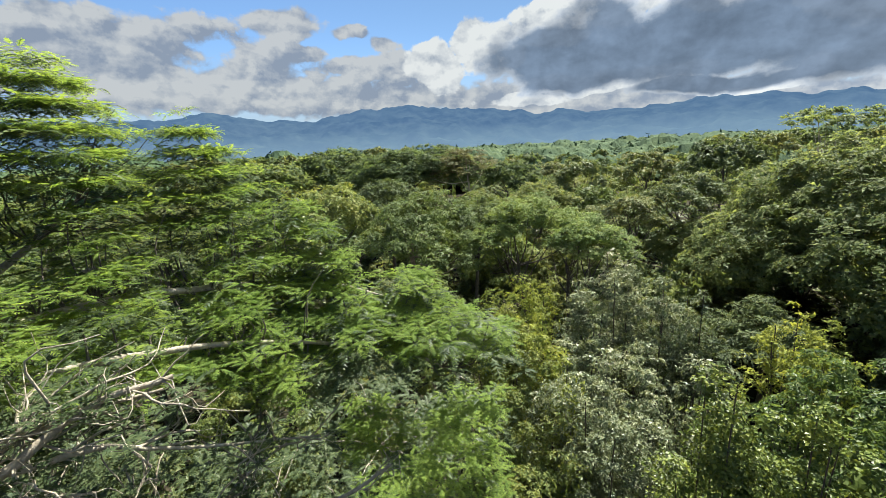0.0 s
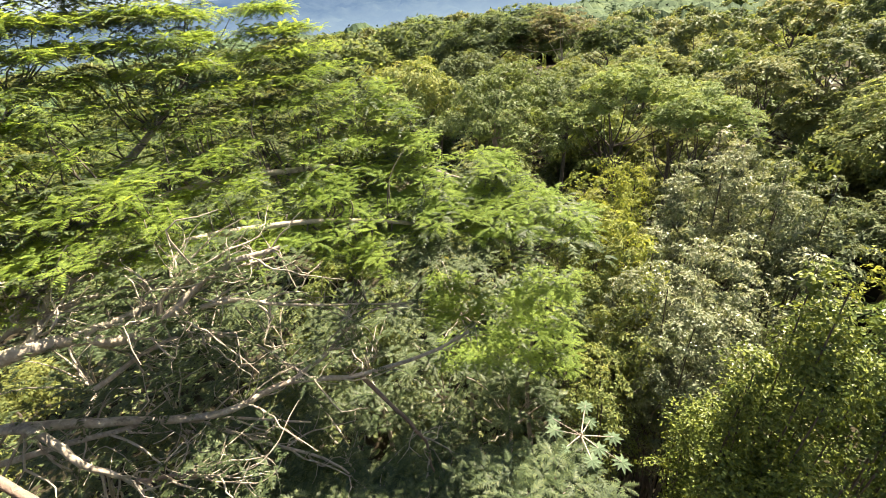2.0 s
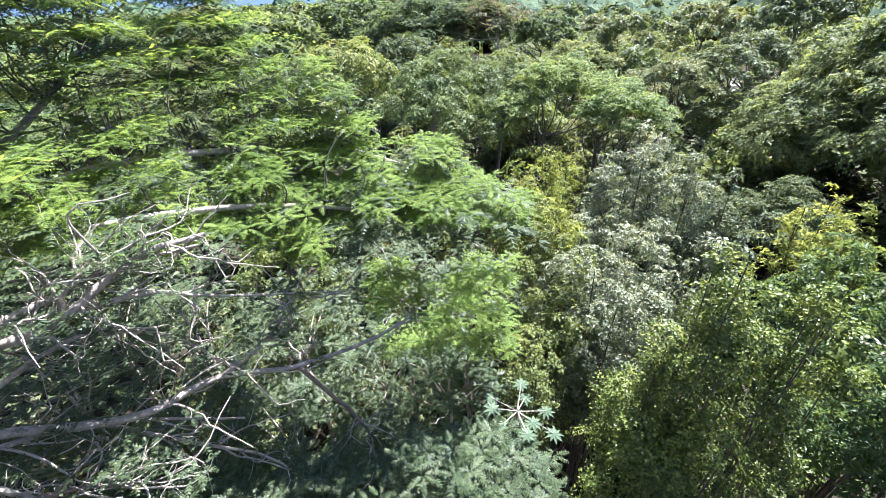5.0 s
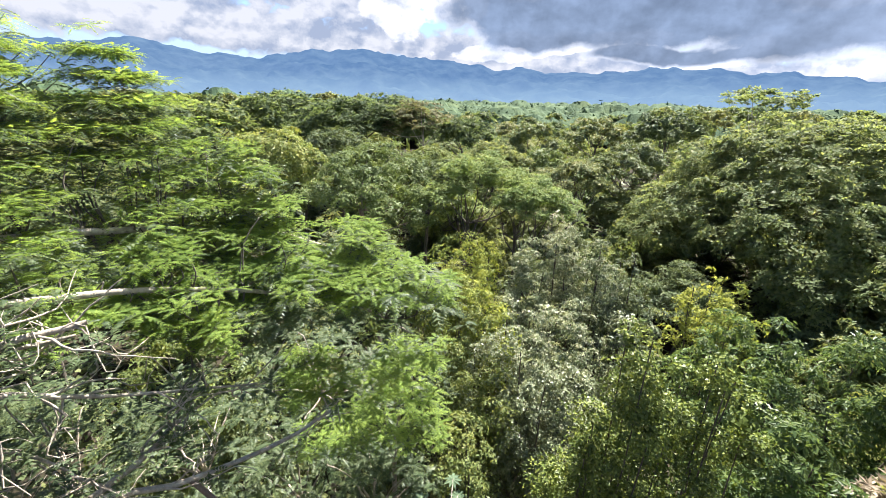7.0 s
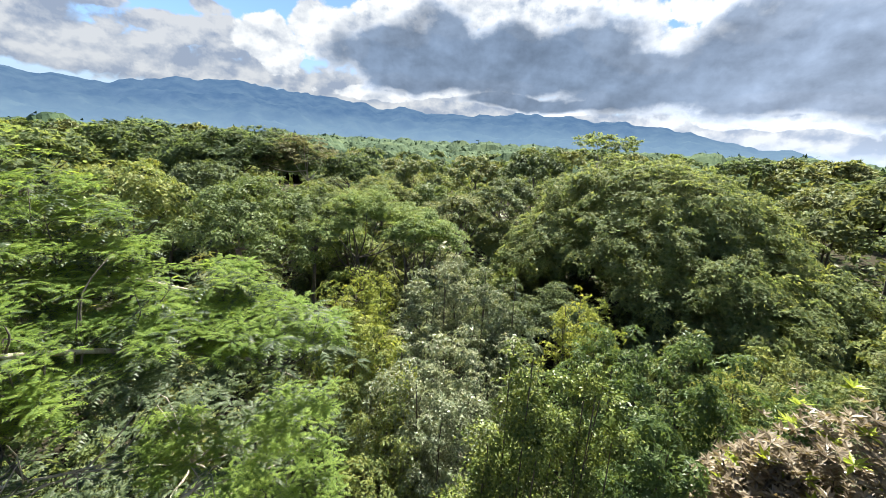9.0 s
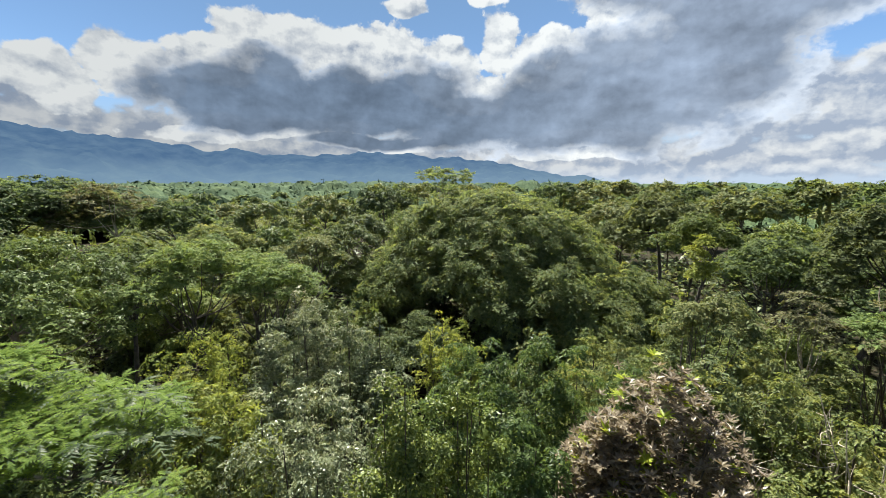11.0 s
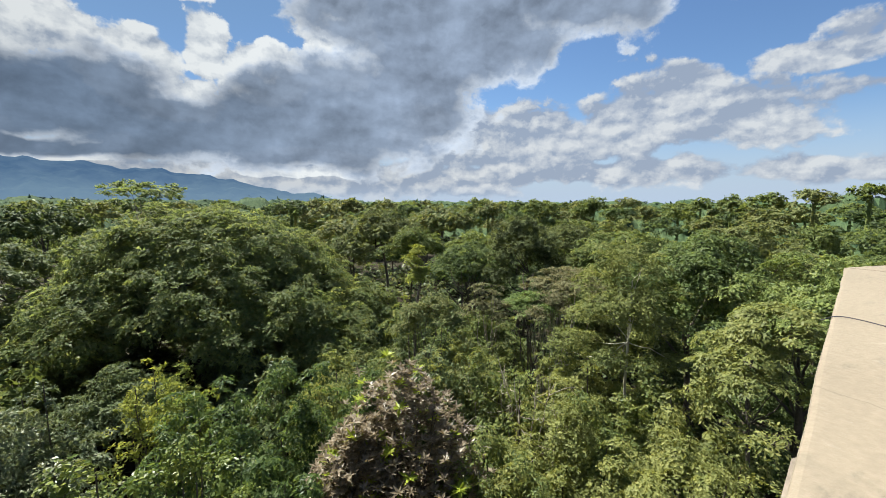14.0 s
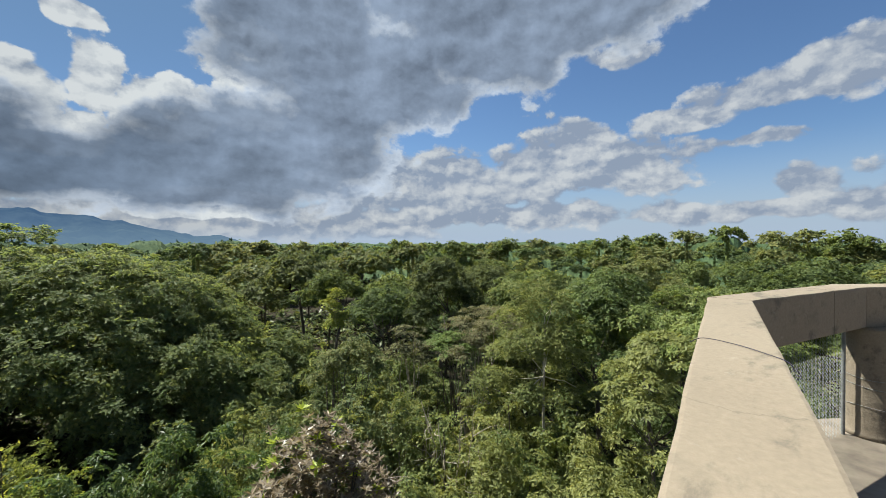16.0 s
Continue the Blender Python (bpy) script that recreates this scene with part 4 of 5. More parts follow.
for a, d, top, r in ((30, 10.5, -5.3, 1.5), (34, 9, -5.8, 1.4), (27, 8.5, -6.0, 1.3), (30, 6.8, -6.2, 1.1), (-42, 11.5, -4.3, 1.8), (-48, 11, -4.7, 1.7), (-44, 8.6, -5.0, 1.5), (-37, 12.5, -4.4, 1.6), (-50, 7.6, -5.0, 1.3),
                     (-28, 13, -5.0, 1.7), (-22, 14, -5.2, 1.7)):
    shrub("mid", a, d, top, r)
for a, d, top, r in ((-8, 10, -4.0, 1.6), (-14, 10.5, -4.0, 1.8), (-20, 10.2, -4.1, 1.7), (-3, 11, -4.5, 1.5), (-12, 7.6, -4.7, 1.3), (-25, 11, -4.6, 1.4)):
    shrub("lush", a, d, top, r)
for a, d, top, r in ((-54, 8.6, -4.3, 1.6), (-62, 8.2, -4.7, 1.5), (-70, 8.6, -4.1, 1.7), (-78, 9, -3.9, 1.6), (-54, 11, -4.6, 1.6), (-67, 5.8, -5.0, 1.1), (-56, 5.8, -5.4, 1.1)):
    shrub("pale" if a % 4 else "olive", a, d, top, r)
for a, d, top, r in ((-52, 13, -4.9, 1.6), (-46.5, 13.5, -5.0, 1.6), (-58, 12.4, -4.4, 1.6), (-40.5, 14, -4.8, 1.6), (-65, 11.5, -4.0, 1.6), (-50, 9.2, -4.9, 1.4), (-57.5, 9.8, -4.5, 1.5), (-72, 10.8, -3.6, 1.6), (-63, 16, -4.6, 1.8)):
    shrub("mid" if int(-a) % 2 else "pale", a, d, top, r, cover=1.15)
for a, d, top, r in ((-35, 11.6, -3.95, 1.7), (-40, 12.5, -4.1, 1.6), (-30, 12, -4.4, 1.5), (-33, 18.5, -4.6, 1.7), (-45, 16, -4.9, 1.7), (-52, 18, -4.6, 1.8), (-38, 17, -5.2, 1.7), (-57, 15.5, -4.8, 1.7), (-27, 17, -5.4, 1.8)):
    shrub("shade", a, d, top, r, cover=1.2)
for a, d, top, r in ((18, 13.5, -3.7, 1.1), (22.5, 12.5, -4.0, 1.1), (13, 13, -4.0, 1.2), (9, 13.5, -4.4, 1.2), (20, 8.4, -5.0, 1.2), (24.5, 9, -5.3, 1.2), (16, 10, -4.7, 1.2), (23.5, 11, -4.8, 1.1)):
    shrub("silver", a, d, top, r, cover=0.9)
for a, d, r in free_spots(95, 9, 44, -105, 75, (1.6, 3.0), 0.55):
    shrub(["shade", "mid", "shade", "olive"][rng.integers(4)], a, d, rng.uniform(-8.6, -6.4), r, fine=0.025, cover=0.8)


def fronds(r2, base, way, length, pairs=8, droop=0.35, width=0.27, pinna=0.10):
    """Feathery leaves: a bent midrib with narrow pinnae on both sides."""
    way = unit(way)
    n = len(base)
    side = unit(np.cross(way, [0, 0, 1.0]))
    upv = np.cross(side, way)
    s = (np.arange(pairs) + 1.0) / (pairs + 0.5)
    prof = np.sin(np.pi * (0.16 + 0.76 * s)) * width
    L = np.asarray(length).reshape(-1, 1, 1)
    spine = base[:, None] + way[:, None] * (s[None, :, None] * L) - np.array([0, 0, 1.0]) * (droop * (s**2)[None, :, None] * L)
    tang = unit(way[:, None] - np.array([0, 0, 1.0]) * (2 * droop * s[None, :, None]))
    vs = []
    for sign in (-1, 1):
        d = unit(side[:, None] * sign * 0.9 + tang * 0.55 + np.array([0, 0, -0.14]) + r2.normal(0, 0.1, spine.shape))
        ln = (L[..., 0] * prof[None]).ravel()
        vs.append(spear_leaves(spine.reshape(-1, 3), d.reshape(-1, 3), np.repeat(upv[:, None], pairs, 1).reshape(-1, 3), ln, ln * 0.0 + pinna * L.repeat(pairs, 1).ravel()))
    vs.append(spear_leaves(base, way - np.array([0, 0, droop * 0.5]), upv, np.asarray(length) * 1.0, np.asarray(length) * 0.05))
    return joined(vs)


def rosettes(r2, tips, per, length, lift=0.25, **more):
    """Several fronds round each shoot tip."""
    n = len(tips)
    a = (np.arange(per) / per * 2 * np.pi)[None] + r2.random((n, 1)) * 6 + r2.normal(0, 0.25, (n, per))
    way = np.stack([np.cos(a), np.sin(a), r2.normal(lift, more.pop("tilt", 0.2), (n, per))], -1).reshape(-1, 3)
    base = np.repeat(tips, per, 0) + way * 0.03
    return fronds(r2, base, way, length * (0.7 + 0.6 * r2.random(n * per)), **more)


def feathery_tree():
    """The big feathery tree beside the tower: limbs half bare towards it, the crown spreading over and past them."""
    r2 = np.random.default_rng(77)
    tree = tagged(new("feathery_tree"), "large light green feathery-leaved tree with half-bare grey limbs", "tree")
    tree.matrix_basis = pose(-7.0, -4.4, 0)
    off = np.array([-7.0, -4.4, 0.0])
    trunk = smooth_line([(-0.3, -0.6, -0.3), (-0.2, -0.3, 5), (0.15, 0.4, 9.3), (0.35, 0.9, 11.0), (-0.4, 2.0, 11.9), (-1.6, 3.6, 12.3), (-2.8, 5.4, 12.7)], 5, r2, 0.015)
    part("trunk", quad_mesh("trunk", *tube(trunk, np.interp(np.arange(len(trunk)), [0, 10, 16, 30], [0.34, 0.26, 0.2, 0.06]), 10), M_BARK, True), tree)
    limbs = [
        (0.105, [(-6.65, -3.5, 11.0), (-5.67, -2.22, 11.84), (-5.73, -1.59, 11.75), (-5.62, -1.11, 11.53), (-5.54, -0.6, 11.66), (-5.53, 0.11, 12.01), (-5.38, 0.9, 12.07)]),
        (0.06, [(-5.73, -1.59, 11.75), (-5.78, -0.86, 11.75), (-5.79, -0.12, 11.87), (-5.44, 0.79, 11.93)]),
        (0.045, [(-5.6, -0.72, 11.59), (-5.67, -0.53, 11.91), (-5.57, -0.05, 12.11)]),
        (0.06, [(-6.65, -3.4, 11.2), (-6.05, -2.21, 11.91), (-6.13, -1.7, 11.96), (-6.26, -1.06, 11.92), (-6.36, -0.46, 11.72)]),
        (0.05, [(-5.69, -1.89, 11.87), (-5.96, -1.66, 12.07), (-6.17, -1.5, 12.4)]),
        (0.045, [(-5.63, -0.61, 11.61), (-5.76, 0.18, 11.36), (-5.77, 0.87, 10.89), (-5.31, 2.57, 10.24)]),
        (0.075, [(-6.75, -3.7, 10.4), (-5.95, -2.7, 10.88), (-5.83, -1.87, 10.45), (-5.54, -0.67, 9.86), (-5.5, 0.38, 9.77), (-5.17, 1.4, 9.45), (-4.81, 2.59, 9.41), (-4.56, 3.33, 9.61)]),
        (0.045, [(-5.5, 0.38, 9.77), (-5.53, 1.04, 9.9), (-5.59, 1.56, 10.13), (-5.61, 2.16, 10.23)]),
        (0.035, [(-5.67, -1.63, 11.03), (-5.74, -0.72, 11.21), (-5.88, 0.07, 10.59), (-5.57, 0.54, 9.87)]),
        (0.05, [(-6.8, -3.8, 10.0), (-5.86, -2.27, 10.33), (-5.76, -1.03, 9.88), (-5.42, 0.45, 8.82)]),
        (0.035, [(-5.76, -1.03, 9.88), (-5.56, -0.19, 8.67), (-5.08, 0.51, 8.01), (-4.46, 0.86, 7.37)]),
        (0.04, [(-5.17, 1.4, 9.45), (-4.7, 1.9, 8.2), (-4.51, 2.05, 7.64), (-4.22, 1.94, 7.31), (-3.79, 2.08, 7.0)]),
        (0.06, [(-6.7, -3.6, 10.8), (-5.61, -2.34, 10.94), (-5.17, -2.0, 10.48), (-5.0, -1.69, 9.98), (-4.81, -1.68, 9.64)]),
        (0.035, [(-5.0, -1.69, 9.98), (-5.01, -1.34, 9.73), (-4.9, -1.1, 9.65)]),
        (0.052, [(-6.65, -3.5, 11.1), (-5.4, -2.8, 11.7), (-4.28, -2.14, 11.52), (-3.93, -1.86, 11.07), (-3.59, -1.49, 10.69), (-3.26, -1.22, 10.32), (-2.92, -1.08, 10.04), (-2.5, -0.7, 9.5)]),
        (0.045, [(-3.93, -1.86, 11.07), (-3.76, -1.9, 10.9), (-3.62, -1.94, 10.72)]),
        (0.05, [(-4.28, -2.4, 11.5), (-3.63, -2.2, 11.4), (-3.77, -1.95, 11.3)]),
        (0.09, [(-6.7, -3.2, 11.4), (-6.92, -1.5, 12.4), (-7.5, 0.3, 12.6), (-7.8, 2.2, 12.3), (-7.4, 4.2, 11.9), (-6.2, 5.4, 11.3)]),
        (0.07, [(-6.7, -3.0, 11.6), (-6.6, -1.2, 12.1), (-6.4, 0.6, 12.1), (-6.1, 2.6, 11.6), (-5.2, 4.4, 10.9), (-4.4, 5.2, 10.2)]),
        (0.08, [(-7.9, -1.7, 12.2), (-9.6, 0.2, 13.3), (-11.2, 1.4, 14.2)]),
        (0.07, [(-6.7, -3.2, 11.4), (-8.2, -2.6, 12.6), (-10.0, -1.6, 14.0)]),
    ]
    tips = []
    for radius, pts in limbs:
        line = smooth_line(np.array(pts) - off, 5, r2, 0.006)
        near = pts[1][0] > -5.41
        part("limb", quad_mesh("limb", *tube(line, np.linspace(radius, max(0.014, radius * 0.3), len(line)), 8), M_REDBARK if near else M_BARK, True), tree, "reddish brown flaking limb" if near else "")
        tips.append(line[-1])
    # bare twigs off the limbs, forking once, some with a tuft of leaves left
    twigs, tufts = [], []
    for radius, pts in limbs[:14]:
        line = smooth_line(np.array(pts) - off, 6)
        for _ in range(14):
            k = r2.integers(len(line) // 5, len(line) - 1)
            s0 = line[k]
            d = unit(unit(line[k + 1] - line[k]) * 1.0 + r2.normal(0, 0.75, 3) * [1, 1, 0.7])
            ln = r2.uniform(0.3, 1.5)
            l2 = smooth_line([s0, s0 + d * ln * 0.35 + r2.normal(0, 0.09, 3), s0 + d * ln * 0.7 + r2.normal(0, 0.12, 3), s0 + d * ln + r2.normal(0, 0.18, 3)], 3, r2, 0.014)
            twigs.append(tube(l2, np.linspace(0.019 if ln > 0.9 else 0.013, 0.005, len(l2)), 4))
            for _f in range(2):
                s1 = l2[r2.integers(2, 5)]
                e1 = s1 + unit(d + r2.normal(0, 0.8, 3)) * r2.uniform(0.15, 0.5)
                twigs.append(tube(smooth_line([s1, (s1 + e1) / 2 + r2.normal(0, 0.03, 3), e1], 2), np.linspace(0.008, 0.003, 5), 3))
                if r2.random() < 0.85:
                    tufts.append(e1)
    tagged(part("bare_twig", quad_mesh("bare_twig", *joined([halves(t) for t in twigs]), M_BARK, True), tree), kind="stuff")
    # tufts in the same shade-toned leaves as the lower crown
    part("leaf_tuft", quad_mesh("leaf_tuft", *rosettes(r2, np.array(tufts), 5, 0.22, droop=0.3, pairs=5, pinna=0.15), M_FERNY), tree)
    # the crown's upper face, given by heading: its skyline and its lower edge in height and distance
    head = [34, 38, 43, 50, 54, 57, 60, 62, 65, 69, 74, 77, 80, 83, 87, 95, 112]
    sky_el = [-26, -23.5, -20.5, -17.5, -16, -13.5, -8.5, -4.5, -1.2, 2.0, 4.5, 5.6, 6.6, 10.5, 12, 12, 9]
    sky_d = [7.8, 7.9, 8.0, 8.1, 8.2, 8.5, 9.2, 10.0, 10.8, 10.8, 10.6, 10.6, 10.6, 10.6, 10.4, 10.2, 10.0]
    low_el = [-28, -28.5, -29, -29, -29, -29.5, -30, -31, -31, -30, -28, -27, -26, -25, -24, -21, -18]
    low_d = [6.6, 6.6, 6.6, 6.6, 6.6, 6.6, 6.7, 6.8, 6.9, 7.0, 7.0, 7.0, 7.0, 6.9, 6.8, 6.7, 6.6]
    n = 7700
    a = np.r_[r2.uniform(34, 114, n - 2200), r2.uniform(62, 104, 1200), r2.uniform(70, 96, 1000)]
    f = np.r_[r2.random(n - 2200), 0.2 + 0.8 * r2.random(1200) ** 0.5, 0.6 + 0.4 * r2.random(1000)]
    lump = np.array([noise.noise(Vector((x * 0.16, y * 3.5, 3.0))) for x, y in zip(a, f)])
    keep = (lump > np.interp(a, [56, 66], [0.02, -0.25])) | (r2.random(n) < np.interp(a, [56, 66], [0.16, 0.4]))
    keep &= (a > 60) | (r2.random(n) < np.clip((a - 33) / 9, 0.1, 1) * np.clip(0.25 + 2.2 * f, 0, 1))
    a, f, lump = a[keep], f[keep], lump[keep]
    n = len(a)
    el = np.interp(a, head, low_el) * (1 - f) + np.interp(a, head, sky_el) * f + lump * np.interp(a, [50, 62], [1.6, 3.0])
    d = np.interp(a, head, low_d) * (1 - f**1.4) + np.interp(a, head, sky_d) * f**1.4 - lump * np.interp(a, [50, 62], [0.4, 0.6]) + r2.normal(0, 0.2, n)
    ar, er = np.radians(a), np.radians(el)
    tips_xyz = np.stack([-np.sin(ar) * np.cos(er) * d, np.cos(ar) * np.cos(er) * d, EYE + np.sin(er) * d], 1)
    # the shoots lie in flat sprays, one over the other
    step = 0.42
    level = tips_xyz[:, 2] / step + 0.35 * np.array([noise.noise(Vector((x * 0.5, y * 0.5, 7.0))) for x, y, _z in tips_xyz])
    flatter = np.interp(a, [56, 64], [0.9, 0.7])
    tips_xyz[:, 2] = tips_xyz[:, 2] * (1 - flatter) + flatter * (np.round(level) + r2.normal(0, 0.13, n)) * step
    tips_xyz[:, :2] *= (1 + r2.uniform(-0.04, 0.07, n))[:, None]
    back = np.stack([r2.uniform(-15.5, -9.5, 260), r2.uniform(-6, 1.5, 260), r2.uniform(12.6, 15.6, 260)], 1)
    # low flat tiers past the ends of the lower limbs
    m = 380
    ta, td, tier = np.radians(r2.uniform(35, 60, m)), r2.uniform(6.0, 7.5, m), r2.integers(0, 4, m)
    tiers = np.stack([-np.sin(ta) * td, np.cos(ta) * td, np.array([10.1, 9.6, 9.0, 8.3])[tier] - 0.28 * (td - 6.0) + r2.normal(0, 0.05, m)], 1)
    tiers = tiers[np.array([noise.noise(Vector(q) * 0.8) for q in tiers]) > -0.15]
    back = np.vstack([back, tiers])
    tips_xyz = np.vstack([tips_xyz, back]) - off
    # lower shoots take darker leaves that paint in shade; a few more at random
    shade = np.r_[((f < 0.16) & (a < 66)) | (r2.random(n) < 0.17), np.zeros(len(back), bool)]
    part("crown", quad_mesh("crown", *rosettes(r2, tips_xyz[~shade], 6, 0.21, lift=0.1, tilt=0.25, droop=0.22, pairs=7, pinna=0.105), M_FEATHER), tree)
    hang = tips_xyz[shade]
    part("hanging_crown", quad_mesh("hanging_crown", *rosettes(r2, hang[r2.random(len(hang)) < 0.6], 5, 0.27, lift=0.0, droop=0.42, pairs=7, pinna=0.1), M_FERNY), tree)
    # twigs that carry the shoots
    carry = []
    src = np.vstack([smooth_line(np.array(p) - off, 6) for _r, p in limbs])
    for k in r2.choice(n, 420, replace=False):
        e = tips_xyz[k]
        s0 = src[np.argmin(((src - e) ** 2).sum(1))]
        if np.linalg.norm(s0 - e) < 1.7:
            mid = (s0 + e) / 2 + r2.normal(0, 0.12, 3)
            l2 = smooth_line([s0, mid, e], 3)
            carry.append(tube(l2, np.linspace(0.018, 0.005, len(l2)), 4))
    tagged(part("fine_twig", quad_mesh("fine_twig", *joined(carry), M_DARKBARK, True), tree), kind="stuff")
    # leaf mass inside the crown, under its upper face; darker leaves paint its shade
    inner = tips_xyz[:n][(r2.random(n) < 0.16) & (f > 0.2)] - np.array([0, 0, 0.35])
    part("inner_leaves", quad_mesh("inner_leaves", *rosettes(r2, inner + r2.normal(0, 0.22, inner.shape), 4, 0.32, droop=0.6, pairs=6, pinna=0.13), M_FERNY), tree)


feathery_tree()


def sapling(yaw_deg, d, top, radius, seed, mat=M_FERNY, shoots=80):
    """A small feathery tree under the big one."""
    r2 = np.random.default_rng(seed)
    x, y, z = spot(yaw_deg, d, top)
    ob = tagged(new("sapling"), "small blue-green feathery tree in the shade below", "tree", "feathery saplings")
    ob.matrix_basis = pose(x, y, 0)
    c = dome_centres(r2, shoots, radius, radius * 0.9, 1.8, jitter=0.16)
    c[:, 2] += z - c[:, 2].max()
    pieces = [tube(smooth_line([(0, 0, -0.2), (r2.normal(0, .2), r2.normal(0, .2), z * 0.5), (0, 0, z - radius)], 4, r2, 0.02), np.linspace(0.09, 0.04, 9), 6)]
    for k in r2.choice(shoots, 10, replace=False):
        bough = tube(smooth_line([(0, 0, z - radius * 1.2), c[k] * [0.5, 0.5, 1] - [0, 0, 0.3], c[k]], 3, r2, 0.02), np.linspace(0.03, 0.008, 7), 4)
        part("branch", quad_mesh("branch", *bough, M_BARK, True), ob)
    part("trunk", quad_mesh("trunk", *joined(pieces), M_BARK, True), ob)
    part("crown", quad_mesh("crown", *rosettes(r2, c, 6, 0.30, tilt=0.35, droop=0.3, pairs=7, pinna=0.115), mat), ob)


for a, d, top, r in ((95, 9, -6.6, 2.2), (85, 11, -6.2, 2.4), (106, 9, -6.2, 2.2), (75, 12, -6.2, 2.2), (117, 8, -6.6, 2.0), (90, 7, -8.4, 1.6), (60, 6.2, -9.2, 1.4)):
    shrub("shade" if int(d) % 2 else "mid", a, d, top, r, fine=0.014)
for n, (a, d, top, r) in enumerate(((52, 3.5, -5.9, 1.15), (38, 4.0, -6.4, 1.1), (74, 3.9, -6.6, 1.2), (86, 4.4, -6.4, 1.3), (99, 4.6, -5.9, 1.3), (66, 5.2, -7.6, 1.4), (80, 6.6, -7.0, 1.7), (93, 7.0, -6.6, 1.7), (60, 7.6, -6.8, 1.8), (73, 8.8, -6.0, 2.0), (86, 9.6, -5.4, 2.2),
                                    (47, 6.4, -6.9, 1.5), (100, 5.0, -6.0, 1.5), (55, 10, -5.6, 2.0), (42, 9.0, -5.8, 1.6), (101, 8.6, -4.6, 2.0), (112, 7.4, -4.8, 1.9), (94, 11.5, -4.6, 2.3), (106, 11.5, -4.0, 2.4), (76, 5.0, -8.0, 1.4), (90, 5.0, -8.0, 1.5), (114, 4.6, -4.9, 1.4), (124, 5.6, -4.4, 1.7), (107, 5.4, -6.0, 1.4))):
    sapling(a, d, top, r, 900 + n)


def parasol_tree():
    """A thin young tree with a few large lobed leaves."""
    r2 = np.random.default_rng(31)
    ob = tagged(new("parasol_tree"), "thin young tree with large pale lobed leaves", "tree")
    x, y, z = spot(33, 5.2, -6.9)
    ob.matrix_basis = pose(x, y, 0)
    part("trunk", quad_mesh("trunk", *tube(smooth_line([(0, 0, -0.2), (0.1, 0.05, 4), (0, 0, z)], 5, r2, 0.01), np.linspace(0.06, 0.035, 11), 7), M_BARK, True), ob)
    for k in range(9):
        a = k * 2.4
        hub = np.array([math.cos(a) * r2.uniform(0.35, 0.75), math.sin(a) * r2.uniform(0.35, 0.75), z + r2.uniform(-0.5, 0.25)])
        t = np.linspace(0, 2 * np.pi, 9, endpoint=False)
        out = np.stack([np.cos(t), np.sin(t), np.full(9, -0.25)], 1)
        v, q = leaves(np.repeat(hub[None], 9, 0), out, np.repeat([[0, 0, 1.0]], 9, 0), 0.17 + 0.05 * r2.random(9), 0.075)
        stalk = tube([(0, 0, z - 0.05), tuple(hub)], [0.012, 0.008], 4)
        lf = part("large_leaf", quad_mesh("large_leaf", v, q, M_PARASOL), ob)
        part("stalk", quad_mesh("stalk", *stalk, M_BARK), lf)


parasol_tree()


def purple_shrub(yaw_deg, d, top, radius, seed, shoots):
    """A shrub of whorled purple-brown leaves with a few lime young ones."""
    r2 = np.random.default_rng(seed)
    x, y, z = spot(yaw_deg, d, top)
    ob = tagged(new("purple_shrub"), "rounded shrub with whorls of shiny purple-brown leaves and lime young shoots", "shrub")
    ob.matrix_basis = pose(x, y, 0)
    dome = dome_centres(r2, shoots - shoots // 2, radius * 0.92, radius * 1.2, 1.9, jitter=0.13)
    dome[:, 2] -= dome[:, 2].max() + 0.12
    c = np.vstack([spires(r2, shoots // 2, radius, radius * 2.0, 0.5, 0.16)[0], dome])
    c[:, 2] += z - c[:, 2].max()

    def whorls(tips, per, ln):
        m = len(tips)
        a = (np.arange(per) / per * 2 * np.pi)[None] + r2.random((m, 1)) * 6
        way = np.stack([np.cos(a), np.sin(a), r2.normal(0.35, 0.35, (m, per))], -1).reshape(-1, 3)
        return leaves(np.repeat(tips, per, 0), way, np.array([0, 0, 1.0]) + r2.normal(0, 0.3, (m * per, 3)), ln * (0.7 + 0.6 * r2.random(m * per)), ln * 0.34)

    young = r2.random(shoots) < 0.07
    inner = c * [0.8, 0.8, 1] - [0, 0, 0.25]
    part("crown", quad_mesh("crown", *joined([whorls(c[~young], 10, 0.165), whorls(inner[::2], 8, 0.17)]), M_PURPLE), ob)
    for tip in c[young]:
        part("young_shoot", quad_mesh("young_shoot", *whorls(tip[None] + [0, 0, 0.10], 12, 0.23), M_TIPS), ob, "lime green young leaves")
    stems = []
    for k in r2.choice(shoots, 26, replace=False):
        stems.append(tube(smooth_line([(r2.normal(0, .1), r2.normal(0, .1), -0.2), (c[k, 0] * 0.35, c[k, 1] * 0.35, z - 2.2 * radius), c[k]], 4, r2, 0.015), np.linspace(0.045, 0.01, 9), 5))
    part("trunk", quad_mesh("trunk", *joined(stems), M_DARKBARK, True), ob)


purple_shrub(-31.5, 9.0, -3.75, 2.0, 41, 880)
purple_shrub(-24.5, 8.2, -4.6, 1.0, 42, 260)


